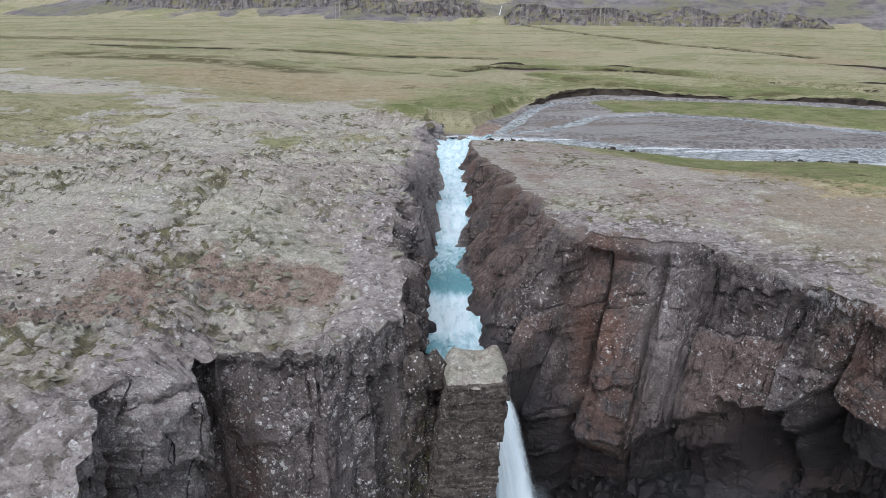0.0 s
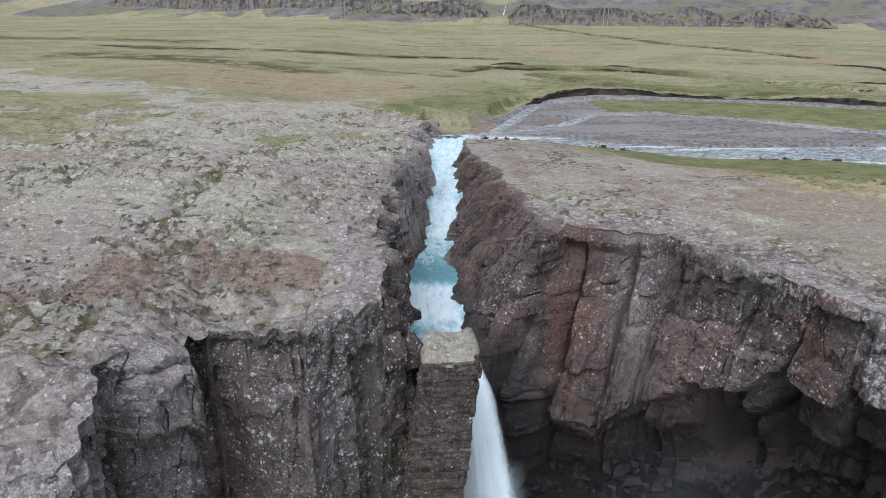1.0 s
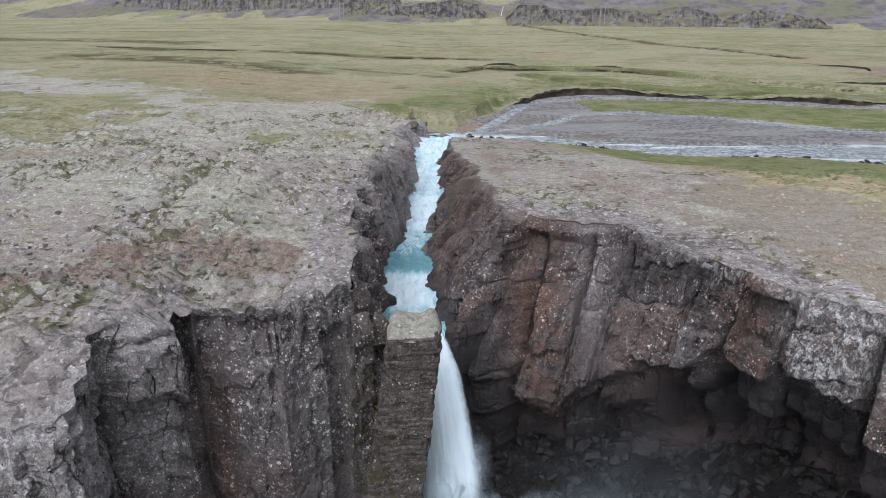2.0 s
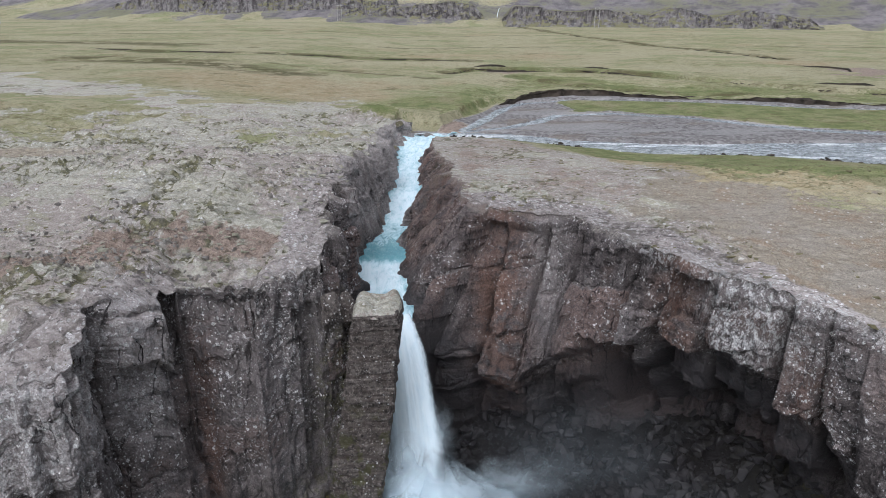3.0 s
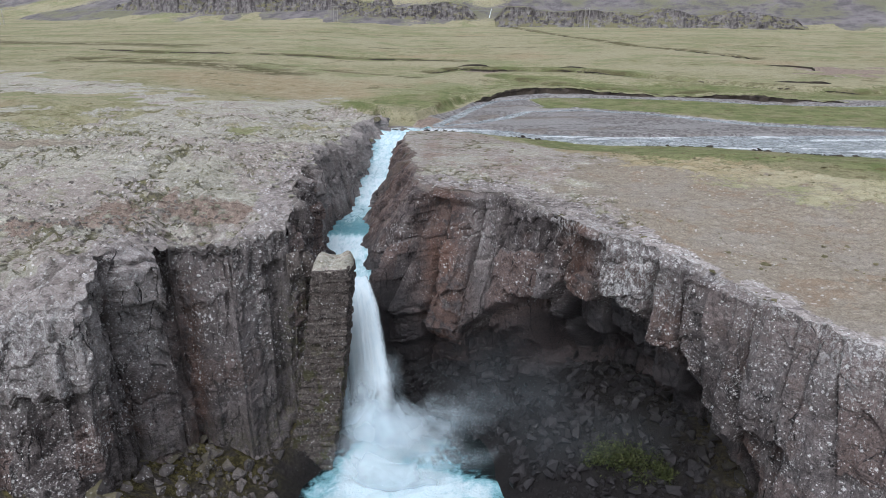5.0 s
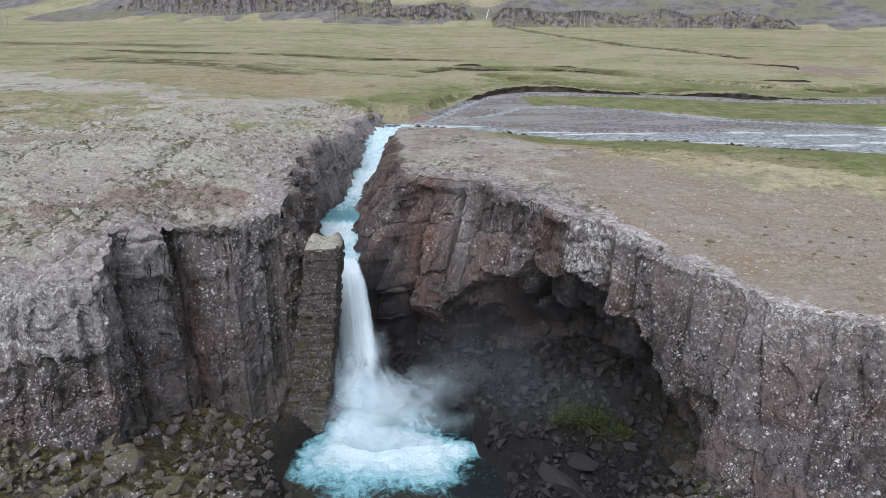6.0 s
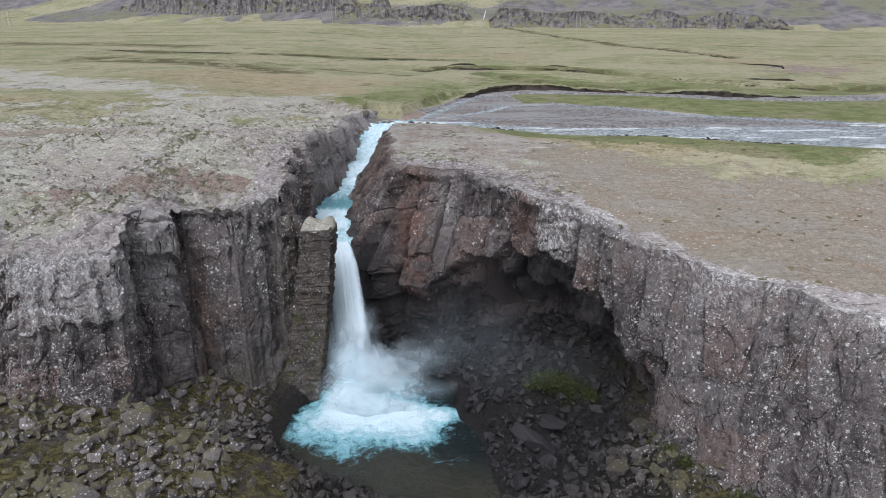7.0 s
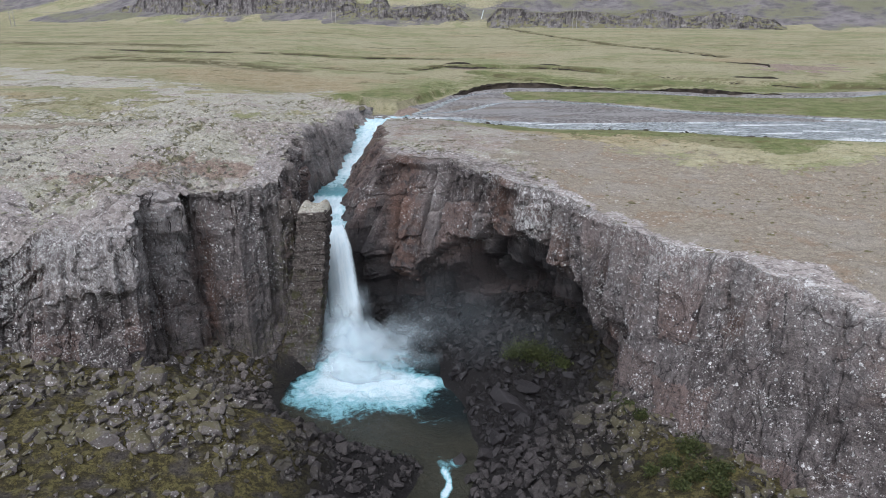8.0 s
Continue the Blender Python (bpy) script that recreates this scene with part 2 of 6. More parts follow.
def ground_material():
    g = Nodes("plateau_and_meadow")
    mid, fine, grit = g.noise(0.45, 5, 0.6), g.noise(2.6, 6, 0.65), g.noise(12.0, 5, 0.7)
    sheet = g.noise(0.14, 5, 0.6)
    crack = g.attr("crack")
    # bare rock: pale sage lichen crust over pinkish grey basalt
    rock = g.mix(g.step(mid, 0.35, 0.65), (0.445, 0.418, 0.345), (0.535, 0.505, 0.418))
    crust = g.math("ADD", g.math("MULTIPLY", sheet, 0.6), g.math("MULTIPLY", g.noise(1.3, 7, 0.78), 0.4))
    rock = g.mix(g.step(g.math("ADD", crust, g.math("MULTIPLY", g.attr("pink"), 0.35)), 0.51, 0.56, 0.0, 0.9), rock, g.mix(g.step(fine, 0.35, 0.65), (0.37, 0.312, 0.285), (0.47, 0.405, 0.367)))
    rock = g.mix(g.step(g.noise(0.1, 6, 0.65), 0.54, 0.6, 0.0, 0.5), rock, (0.46, 0.43, 0.4))
    rock = g.mix(g.step(g.noise(0.3, 6, 0.7, 0.4), 0.56, 0.62, 0.0, 0.7), rock, (0.41, 0.39, 0.27))
    streak = g.noise(1.0, 7, 0.75, 0.3, g.scaled(0.75, 1.15, 1.0))
    rock = g.mix(g.step(streak, 0.56, 0.61, 0.0, 0.35), rock, (0.29, 0.255, 0.21))
    chip = g.noise(2.2, 7, 0.8, 0.2, g.scaled(0.75, 1.15, 1.0))
    rock = g.mix(g.step(chip, 0.565, 0.6, 0.0, 0.4), rock, (0.18, 0.155, 0.12))
    rock = g.mix(g.step(g.noise(6.0, 6, 0.8), 0.53, 0.57, 0.0, 0.45), rock, (0.26, 0.235, 0.2))
    rock = g.mix(g.step(chip, 0.46, 0.42, 0.0, 0.6), rock, (0.7, 0.675, 0.6))
    tuft = g.mix(g.step(fine, 0.4, 0.6), (0.075, 0.066, 0.036), (0.19, 0.178, 0.085))
    seam = g.math("MULTIPLY", g.step(g.math("ADD", crack, g.math("MULTIPLY", g.math("SUBTRACT", g.noise(1.7, 6, 0.75), 0.5), 1.8)), 0.7, 0.9), g.step(g.noise(0.22, 4, 0.6), 0.4, 0.56, 0.12, 0.85))
    rock = g.mix(seam, rock, tuft)
    dash = g.noise(0.7, 6, 0.75, 0.2, g.scaled(0.6, 1.3, 1.0))
    rock = g.mix(g.math("MULTIPLY", g.step(dash, 0.6, 0.63, 0.0, 0.9), g.step(g.noise(0.17, 3), 0.42, 0.56)), rock, tuft)
    pale = g.math("MULTIPLY", g.step(g.math("ADD", g.cells(2.2), g.math("MULTIPLY", g.noise(7.0, 4, 0.7), 0.4)), 0.44, 0.36), g.step(g.noise(0.35, 4, 0.7), 0.5, 0.58))
    rock = g.mix(g.math("MULTIPLY", pale, 0.9), rock, (0.76, 0.74, 0.71))
    earth = g.mix(g.step(fine, 0.35, 0.65), (0.28, 0.21, 0.17), (0.42, 0.33, 0.275))
    earth = g.mix(g.step(grit, 0.5, 0.65, 0.0, 0.6), earth, (0.15, 0.105, 0.08))
    earth = g.mix(g.step(chip, 0.44, 0.41, 0.0, 0.75), earth, (0.48, 0.42, 0.36))
    earth = g.mix(g.step(chip, 0.57, 0.6, 0.0, 0.8), earth, (0.1, 0.08, 0.055))
    sand = g.mix(g.step(fine, 0.35, 0.65), (0.26, 0.22, 0.172), (0.35, 0.302, 0.237))
    sand = g.mix(g.step(g.noise(0.35, 6, 0.7, 0.4), 0.5, 0.62, 0.0, 0.7), sand, (0.29, 0.212, 0.148))
    sand = g.mix(g.step(g.noise(0.12, 5, 0.65), 0.5, 0.62, 0.0, 0.6), sand, (0.32, 0.285, 0.245))
    sand = g.mix(g.step(g.noise(1.3, 6, 0.75, 0.5), 0.56, 0.61, 0.0, 0.5), sand, (0.2, 0.17, 0.13))
    sand = g.mix(g.step(grit, 0.5, 0.7, 0.0, 0.5), sand, (0.17, 0.135, 0.1))
    sand = g.mix(g.step(chip, 0.57, 0.61, 0.0, 0.65), sand, (0.15, 0.13, 0.105))
    sand = g.mix(g.step(chip, 0.44, 0.4, 0.0, 0.5), sand, (0.44, 0.39, 0.33))
    sand = g.mix(g.math("MULTIPLY", pale, 0.7), sand, (0.6, 0.57, 0.53))
    # meadow: mown-looking dry grass, greener and browner in long bands
    turf = g.mix(g.step(g.noise(0.3, 7, 0.75, 0.3, g.scaled(0.8, 1.0, 1.0)), 0.42, 0.58), (0.27, 0.255, 0.135), (0.385, 0.357, 0.22))
    turf = g.mix(g.step(g.noise(0.11, 6, 0.7, 0.5, g.scaled(0.75, 1.0, 1.0)), 0.5, 0.6, 0.0, 0.8), turf, (0.425, 0.375, 0.25))
    turf = g.mix(g.step(g.noise(0.025, 5, 0.6, 0.0, g.scaled(0.5, 1.0, 1.0)), 0.44, 0.56, 0.0, 0.9), turf, (0.42, 0.375, 0.245))
    turf = g.mix(g.step(g.noise(0.06, 6, 0.65, 0.4, g.scaled(0.7, 1.0, 1.0)), 0.53, 0.58, 0.0, 0.75), turf, (0.265, 0.28, 0.14))
    turf = g.mix(g.step(g.attr("dry"), 0.3, 0.8, 0.0, 0.8), turf, g.mix(g.step(mid, 0.4, 0.6), (0.36, 0.275, 0.165), (0.44, 0.36, 0.24)))
    turf = g.mix(g.step(g.noise(0.16, 7, 0.75, 0.5, g.scaled(0.65, 1.0, 1.0)), 0.58, 0.62, 0.0, 0.75), turf, (0.16, 0.137, 0.07))
    turf = g.mix(g.step(g.noise(1.3, 7, 0.78), 0.52, 0.58, 0.0, 0.5), turf, (0.17, 0.155, 0.08))
    turf = g.mix(g.step(g.noise(0.7, 7, 0.76, 0.3, g.scaled(0.7, 1.0, 1.0)), 0.54, 0.6, 0.0, 0.5), turf, (0.46, 0.43, 0.3))
    lush = g.mix(g.step(g.noise(0.3, 6, 0.7), 0.4, 0.6), (0.15, 0.17, 0.068), (0.235, 0.24, 0.115))
    lush = g.mix(g.step(g.noise(0.12, 5, 0.65), 0.5, 0.6, 0.0, 0.8), lush, (0.28, 0.25, 0.15))
    lush = g.mix(g.step(g.noise(2.0, 5, 0.7), 0.5, 0.62, 0.0, 0.5), lush, (0.1, 0.104, 0.042))
    lush = g.mix(g.step(g.noise(0.5, 6, 0.75, 0.3, g.scaled(0.6, 1.0, 1.0)), 0.57, 0.61, 0.0, 0.7), lush, (0.13, 0.105, 0.05))
    gravel = g.mix(g.step(g.cells(2.2, out="Color"), 0.0, 1.0), (0.16, 0.145, 0.14), (0.37, 0.345, 0.335))
    gravel = g.mix(g.step(g.noise(0.1, 6, 0.7, 0.5, g.scaled(0.45, 1.0, 1.0)), 0.54, 0.6, 0.0, 0.65), gravel, (0.24, 0.2, 0.165))
    gravel = g.mix(g.step(g.noise(0.13, 6, 0.7, 0.6, g.scaled(0.35, 1.0, 1.0)), 0.47, 0.42, 0.0, 0.7), gravel, (0.37, 0.35, 0.34))
    scree = g.mix(g.step(g.noise(0.12, 6, 0.7), 0.38, 0.62), (0.15, 0.134, 0.137), (0.27, 0.245, 0.245))
    scree = g.mix(g.step(g.noise(0.03, 7, 0.75), 0.48, 0.6, 0.0, 0.85), scree, (0.215, 0.21, 0.13))
    c = rock
    rag = g.math("SUBTRACT", g.math("ADD", g.math("MULTIPLY", mid, 0.5), g.math("MULTIPLY", fine, 0.5)), 0.5)
    for name, colour in (("earth", earth), ("sand", sand), ("turf", turf), ("lush", lush), ("gravel", gravel), ("scree", scree)):
        m = g.step(g.math("ADD", g.attr(name), g.math("MULTIPLY", rag, 1.3)), 0.42, 0.58)
        c = g.mix(m, c, colour)
    c = g.mix(g.math("MULTIPLY", g.attr("ditch"), g.step(g.noise(0.25, 5, 0.7, 0.3, g.scaled(0.5, 1.0, 1.0)), 0.4, 0.54, 0.15, 0.9)), c, g.mix(fine, (0.075, 0.06, 0.03), (0.14, 0.125, 0.06)))
    edge = g.mix(g.step(fine, 0.35, 0.65), (0.32, 0.275, 0.255), (0.5, 0.445, 0.418))
    edge = g.mix(g.step(streak, 0.52, 0.62, 0.0, 0.75), edge, (0.14, 0.12, 0.115))
    edge = g.mix(g.math("MULTIPLY", g.step(g.noise(4.0, 7, 0.8), 0.53, 0.57), g.step(mid, 0.5, 0.6)), edge, (0.68, 0.66, 0.64))
    dots = g.math("MULTIPLY", g.step(g.math("ADD", g.cells(2.8), g.math("MULTIPLY", g.noise(7.0, 5, 0.75), 0.9)), 0.72, 0.64), g.step(g.noise(0.5, 5, 0.7), 0.44, 0.52))
    edge = g.mix(dots, edge, (0.72, 0.7, 0.68))
    edge = g.mix(g.step(chip, 0.57, 0.6, 0.0, 0.8), edge, (0.11, 0.095, 0.085))
    edge = g.mix(g.math("MULTIPLY", g.attr("crust"), g.step(g.noise(1.8, 7, 0.8), 0.49, 0.54)), edge, (0.74, 0.72, 0.7))
    edge = g.mix(g.math("MULTIPLY", seam, 0.7), edge, (0.09, 0.078, 0.06))
    c = g.mix(g.step(g.math("ADD", g.attr("rim"), rag), 0.4, 0.6), c, edge)
    c = g.times(c, g.step(g.noise(9.0, 4, 0.75), 0.34, 0.66, 0.76, 1.15))
    h = g.math("SUBTRACT", g.math("ADD", g.math("MULTIPLY", streak, 0.8), g.math("MULTIPLY", chip, 0.55)), g.math("MULTIPLY", seam, 0.12))
    calm = g.math("MAXIMUM", g.attr("sand"), g.attr("lush"))
    h = g.math("MULTIPLY", h, g.step(calm, 0.3, 0.7, 1.0, 0.1))
    return g.done(c, 0.95, g.bump(h, 0.36), 0.15)


def floor_material():
    g = Nodes("talus_floor")
    mid, fine = g.noise(0.5, 5, 0.6), g.noise(4.0, 6, 0.7)
    c = g.mix(g.step(fine, 0.35, 0.65), (0.06, 0.05, 0.043), (0.15, 0.13, 0.115))
    moss = g.math("MINIMUM", g.math("MULTIPLY", g.attr("moss"), g.step(mid, 0.36, 0.52)), 1.0)
    tuft = g.mix(g.step(g.noise(1.6, 6, 0.75), 0.42, 0.58), (0.075, 0.062, 0.03), (0.225, 0.192, 0.075))
    tuft = g.mix(g.step(g.noise(5.0, 6, 0.78), 0.52, 0.58, 0.0, 0.7), tuft, (0.045, 0.038, 0.022))
    c = g.mix(moss, c, tuft)
    # wet talus, with the cave's shade put into the floor's colour
    c = g.mix(g.math("MULTIPLY", g.attr("wet_shade"), 0.88), c, (0.02, 0.018, 0.019))
    return g.done(c, 0.9, g.bump(g.noise(2.0, 7, 0.75), 0.6), 0.2)


def boulder_material():
    g = Nodes("basalt_boulder")
    info = g.n.new("ShaderNodeObjectInfo")
    co = g.n.new("ShaderNodeTexCoord").outputs["Object"]
    mid, fine = g.noise(1.5, 5, 0.6), g.noise(9.0, 5, 0.7)
    each = g.math("FRACT", g.math("ADD", info.outputs["Random"], g.n.new("ShaderNodeNewGeometry").outputs["Random Per Island"]))
    c = g.mix(each, (0.06, 0.05, 0.047), (0.2, 0.172, 0.162))
    c = g.mix(g.step(mid, 0.45, 0.65, 0.0, 0.6), c, (0.12, 0.095, 0.085))
    c = g.mix(g.step(g.noise(6.0, 6, 0.8), 0.52, 0.57, 0.0, 0.6), c, (0.26, 0.24, 0.225))
    c = g.mix(g.step(g.noise(4.0, 6, 0.8), 0.54, 0.58, 0.0, 0.7), c, (0.035, 0.031, 0.03))
    dry = g.step(g.axis(2), -17.5, -14.0)
    c = g.mix(g.math("MULTIPLY", g.math("MULTIPLY", dry, g.step(g.axis(0), 10.0, 2.0)), 0.3), c, (0.3, 0.265, 0.25))
    spots = g.math("MULTIPLY", g.math("MULTIPLY", g.step(g.math("ADD", g.cells(3.5), g.math("MULTIPLY", g.noise(9.0, 4, 0.7), 0.5)), 0.58, 0.48), g.step(mid, 0.42, 0.52)), dry)
    c = g.mix(spots, c, (0.6, 0.58, 0.56))
    up = g.axis(2, g.n.new("ShaderNodeNewGeometry").outputs["Normal"])
    moss = g.math("MULTIPLY", g.step(up, 0.2, 0.7), g.step(g.noise(0.3, 5, 0.65), 0.4, 0.5))
    c = g.mix(g.math("MULTIPLY", g.math("MULTIPLY", moss, dry), 0.75), c, g.mix(fine, (0.06, 0.054, 0.022), (0.15, 0.128, 0.05)))
    far = g.n.new("ShaderNodeVectorMath")
    far.operation = "DISTANCE"
    g.l.new(g.co, far.inputs[0])
    far.inputs[1].default_value = (15.0, 27.0, -17.0)
    ragged = g.math("MULTIPLY", mid, 4.0)
    # stones round the cave: spray-wet, its shade painted into their colour as well
    wet_shade = g.step(g.math("ADD", far.outputs["Value"], ragged), 22.0, 15.5)
    c = g.mix(g.math("MULTIPLY", wet_shade, 0.88), c, (0.021, 0.019, 0.021))
    # darker on low stones, from about x -2 to 31
    low_dark = g.math("MULTIPLY", g.step(g.math("ADD", g.axis(0), ragged), -2.0, 3.0), g.math("MULTIPLY", g.step(g.axis(2), -12.0, -16.0), g.step(g.axis(0), 31.0, 26.0)))
    c = g.mix(g.math("MULTIPLY", low_dark, 0.72), c, (0.03, 0.026, 0.027))
    return g.done(c, g.step(wet_shade, 0.0, 1.0, 0.85, 0.5), g.bump(g.noise(3.0, 6, 0.7), 0.12), 0.3)


def plain_rock(name, a, b, scale, bump=0.15, rough=0.9):
    g = Nodes(name)
    fine = g.noise(scale, 6, 0.7)
    c = g.mix(g.step(g.noise(scale * 0.2, 4), 0.35, 0.65), a, b)
    c = g.mix(g.step(fine, 0.45, 0.75, 0.0, 0.55), c, tuple(v * 1.6 for v in b))
    return g.done(c, rough, g.bump(fine, bump), 0.2)


def river_material():
    """Shallow running water over gravel: a sheen with ripples, broken by foam."""
    g = Nodes("river_water")
    ripple = g.noise(1.6, 7, 0.75, 0.4, g.scaled(0.8, 1.0, 1.0))
    foam = g.math("MULTIPLY", g.attr("foam"), g.step(g.noise(3.5, 5, 0.7), 0.4, 0.55))
    c = g.mix(g.step(ripple, 0.4, 0.62), (0.23, 0.255, 0.27), (0.58, 0.615, 0.64))
    c = g.mix(foam, c, (0.85, 0.87, 0.88))
    return g.done(c, g.step(foam, 0.0, 1.0, 0.18, 0.7), g.bump(ripple, 0.25), 0.5)


def rapids_material():
    g = Nodes("white_water")
    n = g.noise(1.6, 6, 0.65, 0.8, g.scaled(1.3, 0.5, 0.8))
    fine = g.noise(5.0, 5, 0.7, 0.5, g.scaled(1.3, 0.5, 0.8))
    f = g.math("ADD", g.attr("foam"), g.math("MULTIPLY", g.math("SUBTRACT", n, 0.5), 1.5))
    c = g.mix(g.step(f, 0.0, 0.8), (0.17, 0.38, 0.43), (0.45, 0.67, 0.73))
    c = g.mix(g.step(f, 0.45, 0.95), c, (0.78, 0.9, 0.95))
    c = g.mix(g.step(fine, 0.5, 0.75, 0.0, 0.35), c, (0.55, 0.72, 0.78))
    return g.done(c, g.step(f, 0.3, 0.9, 0.2, 0.7), g.bump(g.math("ADD", n, g.math("MULTIPLY", fine, 0.4)), 0.14), 0.4)


def fall_material():
    """Falling water: white threads, thinner towards the edges of the sheet."""
    g = Nodes("falling_water")
    u, v = g.attr("across"), g.attr("down")
    both = g.n.new("ShaderNodeCombineXYZ")
    g.put(both.inputs[0], g.math("MULTIPLY", u, 9.0))
    g.put(both.inputs[1], g.math("MULTIPLY", v, 2.2))
    thread = g.noise(1.0, 5, 0.6, 0.3, both.outputs[0])
    both2 = g.n.new("ShaderNodeCombineXYZ")
    g.put(both2.inputs[0], g.math("MULTIPLY", u, 30.0))
    g.put(both2.inputs[1], g.math("MULTIPLY", v, 9.0))
    fine = g.noise(1.0, 4, 0.6, 0.2, both2.outputs[0])
    edge = g.attr("body")
    c = g.mix(g.step(thread, 0.25, 0.65), (0.72, 0.84, 0.9), (0.82, 0.91, 0.95))
    cover = g.math("ADD", edge, g.math("MULTIPLY", g.math("SUBTRACT", g.math("ADD", g.math("MULTIPLY", thread, 0.6), g.math("MULTIPLY", fine, 0.4)), 0.5), 1.0))
    g.put(g.p.inputs["Alpha"], g.step(cover, 0.0, 1.0))
    return g.done(c, 0.7, g.bump(thread, 0.04), 0.2)


def mist_material():
    """Water dust: white, thin, uneven."""
    g = Nodes("water_dust")
    n = g.noise(0.45, 5, 0.55, 0.5)
    g.put(g.p.inputs["Alpha"], g.math("MULTIPLY", g.attr("body"), g.step(n, 0.05, 0.6)))
    return g.done((0.74, 0.85, 0.91), 1.0, None, 0.0)


def pool_material():
    g = Nodes("plunge_pool_water")
    n = g.noise(0.7, 6, 0.65, 1.2)
    fine = g.noise(3.0, 5, 0.7, 0.8)
    f = g.math("ADD", g.attr("foam"), g.math("MULTIPLY", g.math("SUBTRACT", g.math("ADD", g.math("MULTIPLY", n, 0.65), g.math("MULTIPLY", fine, 0.35)), 0.5), 1.7))
    deep = g.mix(g.attr("shallow"), (0.014, 0.02, 0.021), (0.048, 0.046, 0.033))
    deep = g.mix(g.math("MULTIPLY", g.attr("shallow"), g.step(g.cells(1.3, out="Color"), 0.3, 0.8, 0.0, 0.35)), deep, (0.03, 0.029, 0.021))
    c = g.mix(g.step(f, 0.18, 0.62), deep, (0.25, 0.53, 0.6))
    c = g.mix(g.step(f, 0.45, 1.05), c, (0.76, 0.89, 0.94))
    return g.done(c, g.step(f, 0.2, 0.8, 0.12, 0.65), g.bump(g.math("ADD", n, g.math("MULTIPLY", fine, 0.5)), 0.3), 0.22)


def spray_material():
    g = Nodes("spray_drops")
    return g.done((0.85, 0.9, 0.93), 0.5, None, 0.4)


CLIFF, GROUND, FLOOR, BOULDER = cliff_material(), ground_material(), floor_material(), boulder_material()
RIVER, RAPIDS, FALL, POOL, SPRAY, MIST = river_material(), rapids_material(), fall_material(), pool_material(), spray_material(), mist_material()
SOIL = plain_rock("cut_bank_soil", (0.03, 0.025, 0.02), (0.075, 0.06, 0.047), 1.5)


def crag_material():
    g = Nodes("far_crag")
    up = g.axis(2, g.n.new("ShaderNodeNewGeometry").outputs["Normal"])
    c = g.mix(g.step(g.noise(0.5, 6, 0.7, 0.0, g.scaled(1.0, 1.0, 0.2)), 0.42, 0.58), (0.115, 0.102, 0.105), (0.25, 0.228, 0.225))
    c = g.mix(g.step(g.noise(0.35, 7, 0.75), 0.52, 0.58, 0.0, 0.7), c, (0.38, 0.352, 0.34))
    turf = g.math("MULTIPLY", g.step(up, 0.35, 0.7), g.step(g.noise(0.12, 5, 0.65), 0.42, 0.52))
    c = g.mix(turf, c, (0.24, 0.225, 0.13))
    return g.done(c, 0.95, g.bump(g.noise(0.6, 7, 0.7), 1.6), 0.15)


CRAG = crag_material()
STONE = plain_rock("loose_stone", (0.17, 0.15, 0.135), (0.3, 0.275, 0.25), 4.0)


def lichened_rock(name, white, moss):
    """Dark broken basalt with white lichen spots and, low down, moss."""
    g = Nodes(name)
    info = g.n.new("ShaderNodeObjectInfo").outputs["Random"]
    c = g.mix(g.step(g.noise(1.2, 6, 0.7), 0.4, 0.6), (0.07, 0.057, 0.05), (0.17, 0.145, 0.13))
    c = g.mix(g.step(info, 0.0, 1.0, 0.0, 0.6), c, (0.13, 0.103, 0.09))
    c = g.mix(g.step(g.noise(5.0, 7, 0.8), 0.53, 0.57, 0.0, 0.7), c, (0.32, 0.28, 0.25))
    c = g.mix(g.step(g.noise(4.2, 7, 0.8), 0.54, 0.58, 0.0, 0.8), c, (0.03, 0.026, 0.024))
    c = g.mix(g.math("MULTIPLY", g.step(g.noise(0.8, 5, 0.7), 0.5, 0.6, 0.0, moss), g.step(g.axis(2), -7.0, -12.0)), c, (0.085, 0.085, 0.03))
    spots = g.math("MULTIPLY", g.step(g.math("ADD", g.cells(4.0), g.math("MULTIPLY", g.noise(12.0, 3), 0.3)), 0.4, 0.34), g.step(g.noise(0.7, 5, 0.7), 0.56 - 0.2 * white, 0.62 - 0.2 * white))
    c = g.mix(spots, c, (0.64, 0.62, 0.6))
    return g.done(c, 0.9, g.bump(g.noise(3.0, 7, 0.75), 0.25), 0.25)


SLAB, BLOCK = lichened_rock("pillar_basalt", 0.2, 0.7), lichened_rock("lichened_block", 1.0, 0.0)
CUSHION = plain_rock("moss_cushion", (0.13, 0.115, 0.06), (0.2, 0.175, 0.1), 5.0)
WOOD = plain_rock("weathered_pole_wood", (0.3, 0.28, 0.26), (0.4, 0.38, 0.36), 3.0)
METAL = plain_rock("dull_cable", (0.2, 0.2, 0.2), (0.25, 0.25, 0.25), 3.0, 0.01, 0.5)

